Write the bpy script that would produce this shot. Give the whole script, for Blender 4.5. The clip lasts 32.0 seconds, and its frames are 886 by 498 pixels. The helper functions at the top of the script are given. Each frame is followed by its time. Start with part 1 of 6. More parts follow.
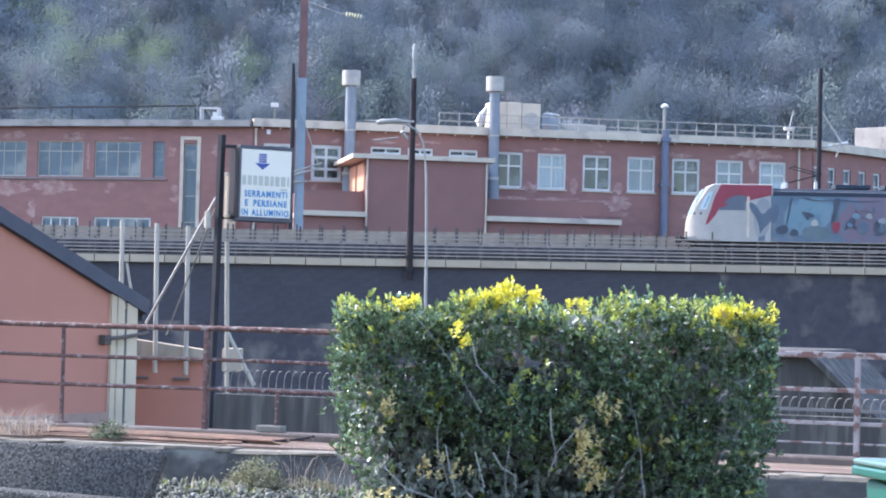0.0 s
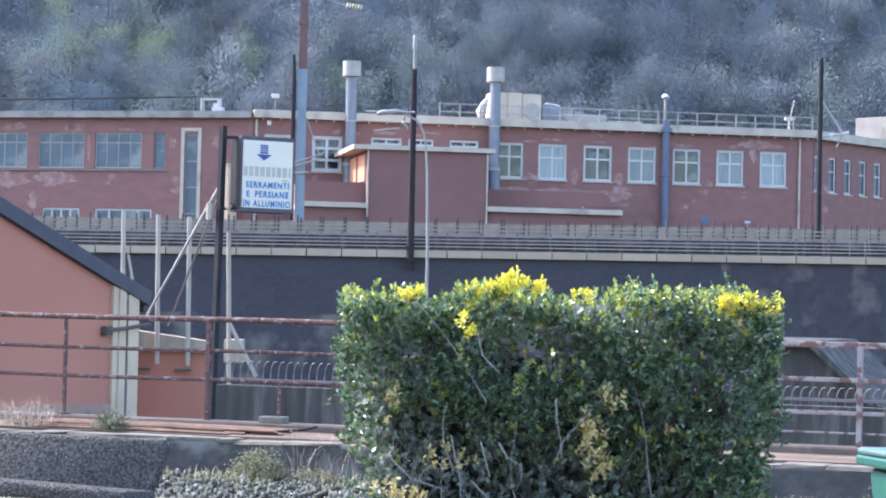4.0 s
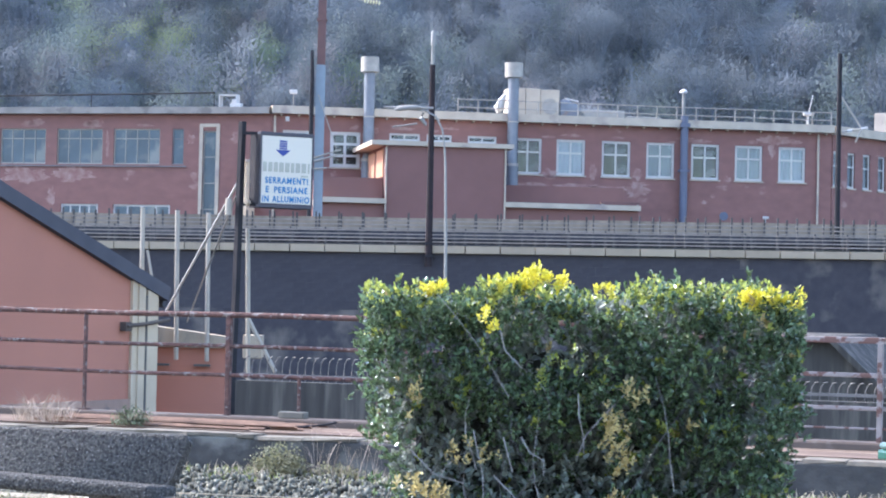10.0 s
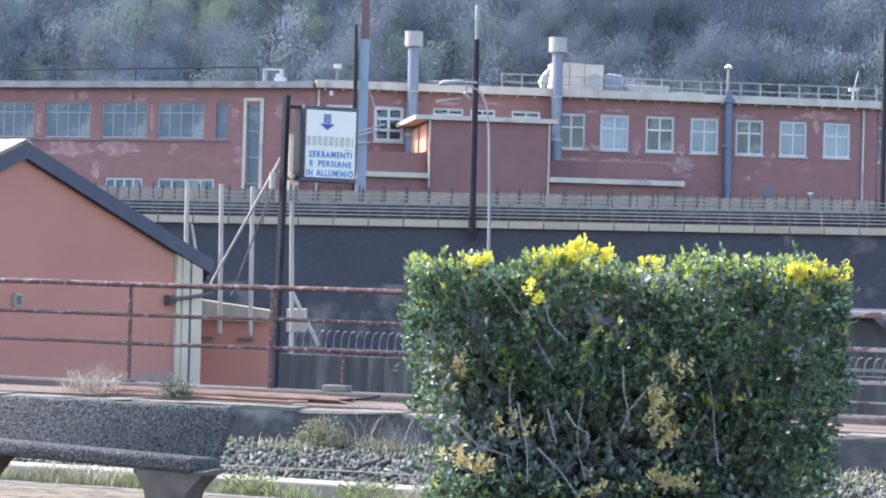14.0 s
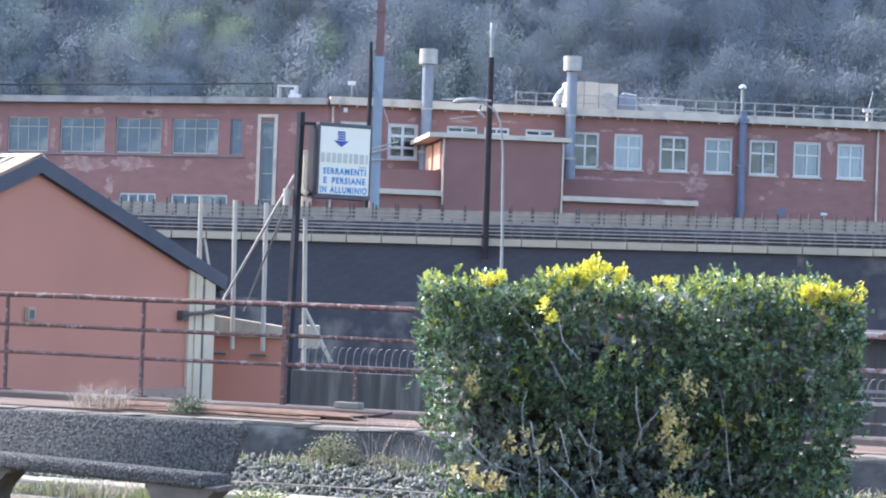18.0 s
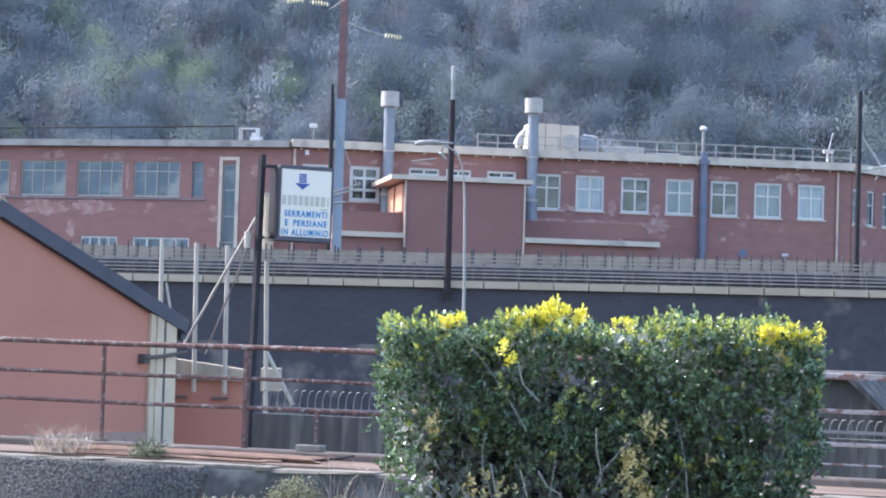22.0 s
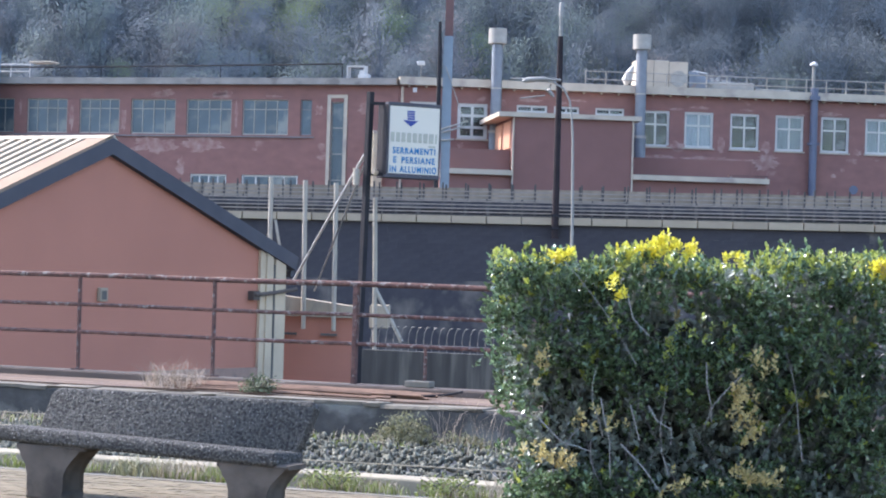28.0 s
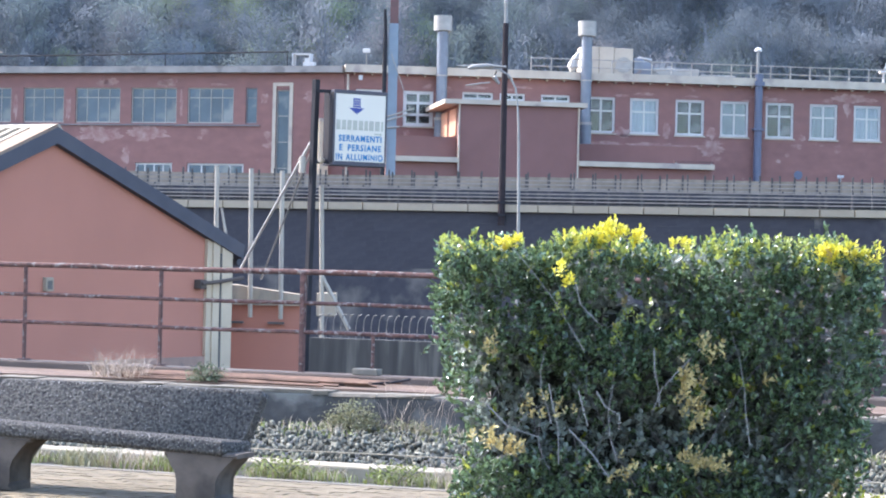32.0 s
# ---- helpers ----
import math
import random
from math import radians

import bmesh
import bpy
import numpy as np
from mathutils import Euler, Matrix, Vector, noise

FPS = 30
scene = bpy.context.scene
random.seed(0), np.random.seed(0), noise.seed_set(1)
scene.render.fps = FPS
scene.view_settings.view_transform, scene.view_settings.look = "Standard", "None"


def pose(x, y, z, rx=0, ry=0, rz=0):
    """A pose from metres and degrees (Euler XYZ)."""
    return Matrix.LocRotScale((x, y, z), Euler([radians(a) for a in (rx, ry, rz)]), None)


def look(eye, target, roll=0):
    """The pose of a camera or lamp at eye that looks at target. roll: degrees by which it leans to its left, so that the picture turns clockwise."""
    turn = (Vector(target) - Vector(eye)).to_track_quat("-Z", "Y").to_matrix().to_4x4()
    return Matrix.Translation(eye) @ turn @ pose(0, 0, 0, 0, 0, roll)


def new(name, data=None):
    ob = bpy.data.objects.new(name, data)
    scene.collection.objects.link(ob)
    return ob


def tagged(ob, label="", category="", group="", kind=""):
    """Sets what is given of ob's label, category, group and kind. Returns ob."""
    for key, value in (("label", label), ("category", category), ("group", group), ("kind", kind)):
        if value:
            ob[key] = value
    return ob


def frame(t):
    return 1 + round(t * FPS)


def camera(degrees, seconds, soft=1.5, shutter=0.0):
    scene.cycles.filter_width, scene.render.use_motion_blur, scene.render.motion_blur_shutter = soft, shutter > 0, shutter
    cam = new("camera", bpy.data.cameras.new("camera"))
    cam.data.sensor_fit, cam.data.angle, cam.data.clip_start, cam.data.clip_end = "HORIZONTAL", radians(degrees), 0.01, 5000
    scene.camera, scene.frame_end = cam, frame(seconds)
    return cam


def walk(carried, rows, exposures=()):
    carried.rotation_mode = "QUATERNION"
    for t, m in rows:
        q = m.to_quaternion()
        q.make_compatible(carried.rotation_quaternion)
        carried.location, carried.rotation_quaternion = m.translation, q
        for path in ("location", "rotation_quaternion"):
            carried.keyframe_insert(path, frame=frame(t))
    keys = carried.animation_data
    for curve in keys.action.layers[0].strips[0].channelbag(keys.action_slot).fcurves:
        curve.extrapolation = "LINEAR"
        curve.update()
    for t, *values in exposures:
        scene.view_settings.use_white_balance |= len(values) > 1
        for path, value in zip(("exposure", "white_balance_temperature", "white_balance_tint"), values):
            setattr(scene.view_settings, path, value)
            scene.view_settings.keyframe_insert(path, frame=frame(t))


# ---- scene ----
cam = camera(22.0, 32.0, soft=2.0)
PATH = [
    (0, 0.0316, -0.0002, 1.6121, 91.620, -1.419, -1.150),
    (0.5, 0.0313, -0.0002, 1.6135, 91.526, -1.310, -1.096),
    (1, 0.0308, -0.0002, 1.6145, 91.554, -1.265, -1.095),
    (1.5, 0.0282, -0.0002, 1.6121, 91.621, -1.227, -1.107),
    (2, 0.0284, -0.0002, 1.6118, 91.621, -1.189, -1.124),
    (2.5, 0.0259, -0.0002, 1.6115, 91.543, -1.164, -1.169),
    (3, 0.0214, -0.0002, 1.6115, 91.519, -1.211, -1.180),
    (3.5, 0.0173, -0.0001, 1.6096, 91.444, -1.269, -1.168),
    (5.5, 0.0165, -0.0001, 1.6092, 91.341, -1.358, -0.870),
    (6, 0.0161, -0.0002, 1.6101, 91.326, -1.337, -0.745),
    (6.5, 0.0183, -0.0002, 1.6112, 91.310, -1.306, -0.757),
    (7, 0.0183, -0.0002, 1.6111, 91.360, -1.231, -0.792),
    (7.5, 0.0156, -0.0002, 1.6106, 91.401, -1.251, -0.806),
    (8, 0.0128, -0.0002, 1.6107, 91.420, -1.260, -0.794),
    (8.5, 0.0110, -0.0001, 1.6075, 91.378, -1.287, -0.782),
    (9, 0.0067, -0.0001, 1.6078, 91.288, -1.273, -0.745),
    (9.5, 0.0023, -0.0001, 1.6056, 91.243, -1.283, -0.717),
    (10, 0.0025, -0.0001, 1.6064, 91.269, -1.276, -0.676),
    (10.5, 0.0047, -0.0001, 1.6054, 91.265, -1.285, -0.636),
    (11, 0.0055, -0.0000, 1.6026, 91.160, -1.332, -0.638),
    (11.5, 0.0022, -0.0000, 1.6019, 91.035, -1.305, -0.587),
    (12, 0.0028, -0.0000, 1.6015, 91.027, -1.304, -0.519),
    (12.5, 0.0012, -0.0000, 1.6010, 91.015, -1.358, -0.250),
    (13, -0.0000, -0.0000, 1.6000, 90.894, -1.432, -0.022),
    (13.5, -0.0016, 0.0000, 1.5974, 90.706, -1.511, 0.205),
    (14, -0.0036, 0.0000, 1.5971, 90.613, -1.493, 0.407),
    (14.5, -0.0019, 0.0001, 1.5964, 90.463, -1.487, 0.665),
    (16.5, -0.0038, 0.0000, 1.5970, 90.478, -1.739, 0.801),
    (17, -0.0043, 0.0000, 1.5982, 90.583, -1.778, 0.832),
    (17.5, -0.0049, 0.0000, 1.5989, 90.907, -1.903, 0.785),
    (18, -0.0075, 0.0000, 1.5982, 91.047, -1.976, 0.723),
    (18.5, -0.0022, 0.0000, 1.5984, 91.012, -1.991, 0.593),
    (19, -0.0001, 0.0001, 1.5949, 90.997, -1.987, 0.530),
    (19.5, -0.0009, 0.0001, 1.5947, 91.089, -2.010, 0.537),
    (20, -0.0014, 0.0001, 1.5959, 91.170, -1.939, 0.575),
    (20.5, 0.0030, 0.0001, 1.5956, 91.193, -1.885, 0.603),
    (21, 0.0012, 0.0001, 1.5956, 91.245, -1.828, 0.460),
    (21.5, 0.0012, 0.0001, 1.5961, 91.299, -1.762, 0.431),
    (22, 0.0029, 0.0000, 1.5990, 92.135, -1.740, -0.219),
    (22.5, 0.0039, 0.0000, 1.6000, 92.663, -1.727, -0.021),
    (23, 0.0044, 0.0000, 1.5975, 92.080, -1.739, 0.224),
    (23.5, 0.0037, 0.0001, 1.5947, 91.680, -1.721, 0.578),
    (24, 0.0044, 0.0001, 1.5948, 91.395, -1.731, 1.282),
    (24.5, 0.0029, 0.0001, 1.5930, 91.125, -1.738, 1.903),
    (25, 0.0030, 0.0001, 1.5910, 90.994, -1.715, 3.200),
    (25.5, 0.0007, 0.0001, 1.5907, 90.766, -1.661, 3.442),
    (27.5, 0.0006, 0.0001, 1.5912, 90.558, -1.641, 2.692),
    (28, -0.0037, 0.0002, 1.5892, 90.483, -1.725, 2.492),
    (28.5, -0.0049, 0.0002, 1.5886, 90.467, -1.748, 2.409),
    (29, -0.0029, 0.0002, 1.5897, 90.403, -1.672, 2.300),
    (29.5, 0.0028, 0.0002, 1.5898, 90.422, -1.523, 2.175),
    (30, 0.0006, 0.0002, 1.5901, 90.433, -1.380, 1.944),
    (30.5, -0.0037, 0.0002, 1.5875, 90.394, -1.322, 1.208),
    (31, -0.0087, 0.0002, 1.5867, 90.134, -1.370, 0.986),
    (31.5, -0.0090, 0.0002, 1.5870, 90.130, -1.407, 0.985),
    (32, -0.0064, 0.0002, 1.5880, 90.202, -1.355, 1.152),
]
walk(cam, [(r[0], pose(*r[1:])) for r in PATH], [(0, 2.49, 5670, 14), (14, 2.49, 5740, 14), (18, 2.5, 5740, 14), (21.5, 2.5, 5740, 14), (23, 2.2, 5740, 14), (25.5, 2.22, 5800, 14), (28, 2.2, 5820, 14), (30, 2.26, 5820, 14), (32, 2.57, 5820, 14)])

# ---- light ----
SUN_AZ, SUN_EL = radians(-66), radians(44)
world = bpy.data.worlds.new("sky")
scene.world = world
world.use_nodes = True
sky = world.node_tree.nodes.new("ShaderNodeTexSky")
sky.sky_type, sky.sun_disc = "NISHITA", False
sky.sun_elevation, sky.sun_rotation = SUN_EL, SUN_AZ
sky.air_density, sky.dust_density = 1.0, 1.5
world.node_tree.links.new(sky.outputs[0], world.node_tree.nodes["Background"].inputs[0])
world.node_tree.nodes["Background"].inputs[1].default_value = 0.15
sun = new("sun", bpy.data.lights.new("sun", "SUN"))
sun.data.energy, sun.data.angle, sun.data.color = 2.0, radians(0.6), (1.0, 0.95, 0.87)
sun_way = Vector((math.sin(SUN_AZ) * math.cos(SUN_EL), math.cos(SUN_AZ) * math.cos(SUN_EL), math.sin(SUN_EL)))
sun.matrix_world = look(sun_way * 400, (0, 0, 0))


# ---- materials ----
def mat(name, a, b=None, scale=3.0, rough=0.8, metal=0.0, bump=0.0, bscale=None, c=None, cscale=0.4, cth=(0.55, 0.65),
        random_value=0.0, stretch=(1, 1, 1), island=0.0, coat=0.0, trans=0.0):
    """A surface of colours a to b in fine noise, with patches of c in coarse noise, and a bump."""
    m = bpy.data.materials.new(name)
    m.use_nodes = True
    nt = m.node_tree
    n, k = nt.nodes, nt.links
    p = n["Principled BSDF"]
    p.inputs["Roughness"].default_value, p.inputs["Metallic"].default_value = rough, metal
    p.inputs["Coat Weight"].default_value = coat
    if rough >= 0.85:
        p.inputs["Specular IOR Level"].default_value = 0.15
    p.inputs["Transmission Weight"].default_value = trans
    co = n.new("ShaderNodeTexCoord")
    mp = n.new("ShaderNodeMapping")
    mp.inputs["Scale"].default_value = stretch
    k.new(co.outputs["Object"], mp.inputs[0])

    def noise_tex(s, detail=6.0):
        t = n.new("ShaderNodeTexNoise")
        t.inputs["Scale"].default_value, t.inputs["Detail"].default_value = s, detail
        k.new(mp.outputs[0], t.inputs[0])
        return t

    def ramp(src, lo, hi):
        r = n.new("ShaderNodeMapRange")
        r.inputs[1].default_value, r.inputs[2].default_value = lo, hi
        k.new(src, r.inputs[0])
        return r.outputs[0]

    def mix(f, x, y):
        q = n.new("ShaderNodeMix")
        q.data_type = "RGBA"
        for s, v in ((0, f), (6, x), (7, y)):
            if isinstance(v, (tuple, list)):
                q.inputs[s].default_value = (*v, 1)
            elif isinstance(v, float):
                q.inputs[s].default_value = v
            else:
                k.new(v, q.inputs[s])
        return q.outputs[2]

    fine = noise_tex(scale)
    col = mix(ramp(fine.outputs[0], 0.3, 0.7), a, b or tuple(x * 0.8 for x in a))
    if c:
        col = mix(ramp(noise_tex(cscale, 8.0).outputs[0], *cth), col, c)
    if random_value or island:
        if random_value:
            src = n.new("ShaderNodeObjectInfo").outputs["Random"]
        else:
            src = n.new("ShaderNodeNewGeometry").outputs["Random Per Island"]
        v = random_value or island
        r = n.new("ShaderNodeMapRange")
        r.inputs[3].default_value, r.inputs[4].default_value = 1 - v, 1 + v
        k.new(src, r.inputs[0])
        hs = n.new("ShaderNodeHueSaturation")
        k.new(r.outputs[0], hs.inputs["Value"])
        k.new(col, hs.inputs["Color"])
        col = hs.outputs[0]
    k.new(col, p.inputs["Base Color"])
    if bump:
        bt = noise_tex(bscale or scale * 2)
        bn = n.new("ShaderNodeBump")
        bn.inputs["Strength"].default_value, bn.inputs["Distance"].default_value = min(1, bump), 0.03
        k.new(bt.outputs[0], bn.inputs["Height"])
        k.new(bn.outputs[0], p.inputs["Normal"])
    return m


def leaf_mat(name, a, b, rough=0.4, glow=0.35, island=0.35, relief=0.0, grain=6):
    """Thin leaves: a glossy face and light that comes through from behind."""
    m = mat(name, a, b, scale=grain, rough=rough, island=island)
    nt = m.node_tree
    n, k = nt.nodes, nt.links
    p = n["Principled BSDF"]
    p.inputs["Specular IOR Level"].default_value = 0.75 if rough < 0.3 else 0.4 if rough < 0.9 else 0.1
    tr = n.new("ShaderNodeBsdfTranslucent")
    src = p.inputs["Base Color"].links[0].from_socket
    k.new(src, tr.inputs[0])
    mx = n.new("ShaderNodeMixShader")
    mx.inputs[0].default_value = glow
    k.new(p.outputs[0], mx.inputs[1])
    k.new(tr.outputs[0], mx.inputs[2])
    k.new(mx.outputs[0], n["Material Output"].inputs[0])
    if relief:
        t = n.new("ShaderNodeTexNoise")
        t.inputs["Scale"].default_value, t.inputs["Detail"].default_value = 2.2, 5.0
        k.new(n["Texture Coordinate"].outputs["Object"], t.inputs[0])
        bn = n.new("ShaderNodeBump")
        bn.inputs["Strength"].default_value, bn.inputs["Distance"].default_value = 0.8, relief
        k.new(t.outputs[0], bn.inputs["Height"])
        k.new(bn.outputs[0], p.inputs["Normal"])
        k.new(bn.outputs[0], tr.inputs["Normal"])
    return m


# red greyed and paled: distance haze put into its base colour
RED = mat("hazed_red_plaster", (0.24, 0.12, 0.098), (0.2, 0.102, 0.085), 1.2, 0.9, bump=0.2, c=(0.31, 0.185, 0.155), cscale=0.5, cth=(0.66, 0.71), stretch=(1, 1, 1.7))
ANNEX = mat("brown_plaster", (0.205, 0.105, 0.088), (0.185, 0.096, 0.08), 0.8, 0.9, bump=0.15)
ORANGE = mat("orange_plaster", (0.5, 0.265, 0.165), (0.45, 0.235, 0.145), 1.5, 0.9, bump=0.15)
BARE = mat("bare_plaster", (0.36, 0.235, 0.195), (0.235, 0.115, 0.095), 2.5, 0.95, bump=0.4)
FASCIA = mat("cream_concrete", (0.48, 0.39, 0.29), (0.38, 0.31, 0.235), 1.0, 0.9, bump=0.2, c=(0.3, 0.24, 0.2), cscale=0.6, cth=(0.58, 0.68))
OLDFASCIA = mat("flaking_concrete", (0.32, 0.275, 0.23), (0.215, 0.185, 0.157), 0.8, 0.9, bump=0.3, c=(0.19, 0.16, 0.135), cscale=0.9, cth=(0.56, 0.66))
WHITE = mat("white_paint", (0.5, 0.465, 0.42), (0.42, 0.39, 0.35), 4, 0.5)
ROOFING = mat("roofing_felt", (0.2, 0.19, 0.18), (0.14, 0.13, 0.13), 0.7, 0.95, bump=0.2)
GALV = mat("galvanised_steel", (0.34, 0.3, 0.245), (0.25, 0.222, 0.185), 2, 0.6)
DUCT = mat("grey_duct", (0.2, 0.205, 0.215), (0.145, 0.15, 0.16), 1.5, 0.6, 0.3, c=(0.22, 0.16, 0.13), cscale=0.8, cth=(0.64, 0.7))
BLUEPIPE = mat("blue_grey_pipe", (0.105, 0.108, 0.142), (0.085, 0.09, 0.12), 2, 0.55)
DARKSTEEL = mat("dark_steel", (0.022, 0.02, 0.022), (0.034, 0.029, 0.028), 3, 0.85)
BROWNSTEEL = mat("dark_brown_steel", (0.026, 0.019, 0.019), (0.036, 0.026, 0.025), 2, 0.9)
RUSTMAST = mat("rust_red_paint", (0.16, 0.075, 0.06), (0.11, 0.058, 0.05), 2, 0.8, bump=0.1)
BLUEMAST = mat("blue_grey_paint", (0.22, 0.25, 0.27), (0.185, 0.21, 0.23), 1.5, 0.6)
LAMPGREY = mat("pale_grey_paint", (0.25, 0.222, 0.185), (0.2, 0.178, 0.15), 3, 0.5)
GLASS = mat("window_glass", (0.8, 0.86, 0.88), (0.74, 0.8, 0.84), 2, 0.06, trans=1.0)
GLASS.node_tree.nodes["Principled BSDF"].inputs["IOR"].default_value = 1.33
OLIVE = mat("olive_blind", (0.045, 0.052, 0.036), (0.028, 0.033, 0.025), 2.5, 0.9, stretch=(4, 4, 0.5))
BLUEGLASS = mat("dusty_blue_glass", (0.04, 0.06, 0.072), (0.07, 0.095, 0.107), 0.9, 0.3, c=(0.17, 0.17, 0.15), cscale=0.55, cth=(0.54, 0.66), random_value=0.2)
CURTAIN = mat("pale_curtain", (0.38, 0.385, 0.375), (0.24, 0.255, 0.255), 2, 0.9, stretch=(6, 6, 0.4), random_value=0.25)
# board behind a window: the shade of an unlit room put into colour
ROOMSHADE = mat("painted_room_shade", (0.02, 0.02, 0.023), (0.035, 0.033, 0.032), 1.2, 0.9, c=(0.11, 0.105, 0.1), cscale=1.4, cth=(0.55, 0.62), random_value=0.4)
# a slight haze blue is put into the dark stone's base colour
STONE = mat("dark_stone", (0.064, 0.056, 0.058), (0.045, 0.041, 0.045), 1.6, 0.95, bump=0.5, bscale=2.2, c=(0.14, 0.118, 0.1), cscale=0.5, cth=(0.52, 0.68))
STONE1B = mat("dark_stone_block", (0.064, 0.056, 0.058), (0.045, 0.041, 0.045), 1.2, 0.95, bump=0.4, bscale=2.2, c=(0.14, 0.118, 0.1), cscale=0.5, cth=(0.52, 0.68), random_value=0.05)
CAP = mat("pale_cap_concrete", (0.36, 0.278, 0.188), (0.285, 0.222, 0.152), 1.2, 0.9, bump=0.2, random_value=0.08)
PARAPET = mat("grey_concrete_panel", (0.275, 0.21, 0.15), (0.185, 0.144, 0.106), 1.1, 0.95, bump=0.3, random_value=0.15)
FENCE = mat("weathered_steel", (0.17, 0.143, 0.12), (0.11, 0.094, 0.082), 2, 0.7)
POSTDARK = mat("dark_weathered_post", (0.085, 0.07, 0.06), (0.055, 0.047, 0.042), 2, 0.8)
FRAIL = mat("weathered_rail", (0.27, 0.215, 0.168), (0.19, 0.152, 0.12), 2, 0.7)
PINK = mat("pink_plaster", (0.44, 0.185, 0.12), (0.41, 0.173, 0.112), 0.9, 0.9, bump=0.1, c=(0.38, 0.161, 0.106), cscale=0.25, cth=(0.45, 0.7))
CREAM = mat("cream_plaster", (0.56, 0.425, 0.28), (0.47, 0.355, 0.235), 2, 0.9, bump=0.1)
STAINCREAM = mat("stained_cream_concrete", (0.4, 0.31, 0.21), (0.31, 0.24, 0.165), 2.5, 0.95, bump=0.3, c=(0.17, 0.15, 0.12), cscale=3, cth=(0.54, 0.7), stretch=(1, 1, 0.4))
STREAKED = mat("streaked_dark_concrete", (0.07, 0.062, 0.052), (0.04, 0.036, 0.032), 3, 0.95, bump=0.4, c=(0.105, 0.093, 0.076), cscale=2.6, cth=(0.5, 0.64), stretch=(2.2, 2.2, 0.22))
VERGE = mat("dark_verge_metal", (0.076, 0.07, 0.075), (0.092, 0.084, 0.087), 2, 0.85)
# the shade between the roof ribs is put into this darker colour
GROOVESHADE = mat("groove_shade_sheet", (0.13, 0.107, 0.082), (0.095, 0.08, 0.062), 1.5, 0.95)
RIB = mat("cream_roof_rib", (0.4, 0.325, 0.235), (0.34, 0.275, 0.2), 1.5, 0.95)
PLINTH = mat("stained_plinth", (0.36, 0.225, 0.16), (0.27, 0.17, 0.125), 3, 0.95, bump=0.3, c=(0.16, 0.12, 0.1), cscale=2.5, cth=(0.6, 0.68))
PEACH = mat("peach_trim", (0.29, 0.195, 0.13), (0.25, 0.168, 0.112), 2, 0.9, bump=0.2)
MOSSY = mat("stained_concrete", (0.15, 0.128, 0.108), (0.1, 0.086, 0.074), 1.6, 0.95, bump=0.4, c=(0.12, 0.115, 0.1), cscale=1.3, cth=(0.52, 0.68), stretch=(1, 1, 0.5))
RUSTY = mat("rusty_rail_paint", (0.155, 0.083, 0.067), (0.065, 0.04, 0.034), 18, 0.9, bump=0.6, c=(0.21, 0.172, 0.15), cscale=20, cth=(0.57, 0.63))
AGG = mat("exposed_aggregate", (0.022, 0.02, 0.02), (0.122, 0.112, 0.097), 58, 0.95, bump=1.0, bscale=58, c=(0.27, 0.252, 0.225), cscale=66, cth=(0.62, 0.67))
CONC = mat("smooth_concrete", (0.115, 0.093, 0.074), (0.078, 0.064, 0.052), 7, 0.95, bump=0.3, c=(0.05, 0.043, 0.037), cscale=3.5, cth=(0.5, 0.7))
EDGE = mat("worn_edging", (0.2, 0.172, 0.132), (0.14, 0.12, 0.093), 6, 0.9, bump=0.3, c=(0.14, 0.125, 0.1), cscale=3, cth=(0.5, 0.65))
KERB = mat("pale_kerb", (0.3, 0.25, 0.172), (0.23, 0.195, 0.138), 4, 0.9, bump=0.3, c=(0.2, 0.175, 0.13), cscale=2.2, cth=(0.58, 0.7))
PAVER = mat("brick_paver", (0.172, 0.135, 0.085), (0.125, 0.1, 0.064), 14, 0.9, bump=0.3, random_value=0.16)
COPING = mat("worn_mortar_edge", (0.185, 0.155, 0.117), (0.1, 0.085, 0.067), 5, 0.95, bump=0.5, c=(0.2, 0.17, 0.13), cscale=2.5, cth=(0.55, 0.62))
PAINTRAIL = mat("flaking_pale_rail_paint", (0.27, 0.225, 0.2), (0.2, 0.165, 0.145), 12, 0.8, bump=0.3, c=(0.12, 0.06, 0.045), cscale=9, cth=(0.5, 0.56))
WALLDARK = mat("dark_low_wall", (0.088, 0.08, 0.072), (0.05, 0.047, 0.043), 5, 0.95, bump=0.8, c=(0.15, 0.14, 0.12), cscale=2.6, cth=(0.54, 0.68))
RAILBASE = mat("weathered_rail_base", (0.13, 0.098, 0.078), (0.085, 0.066, 0.054), 3, 0.95, bump=0.4, c=(0.2, 0.17, 0.14), cscale=1.4, cth=(0.58, 0.66))
RUSTSTRIP = mat("rust_brown_strip", (0.18, 0.11, 0.075), (0.1, 0.064, 0.047), 6, 0.95, bump=0.3, random_value=0.3)
TERRA = mat("reddish_concrete", (0.165, 0.108, 0.075), (0.085, 0.062, 0.048), 5, 0.95, bump=0.5, c=(0.2, 0.15, 0.11), cscale=2.2, cth=(0.56, 0.66), stretch=(0.3, 3, 1))
GROUND = mat("earth_and_asphalt", (0.06, 0.06, 0.06), (0.08, 0.077, 0.072), 0.6, 0.95, bump=0.4, c=(0.055, 0.06, 0.05), cscale=0.05, cth=(0.45, 0.6))
STONES = mat("grey_ballast", (0.158, 0.147, 0.11), (0.07, 0.067, 0.052), 20, 0.9, bump=0.3, island=0.65)
STONE1 = mat("grey_ballast_single", (0.158, 0.147, 0.11), (0.07, 0.067, 0.052), 20, 0.9, bump=0.3, random_value=0.65)
BINGREEN = mat("green_plastic", (0.015, 0.085, 0.062), (0.012, 0.065, 0.048), 5, 0.4)
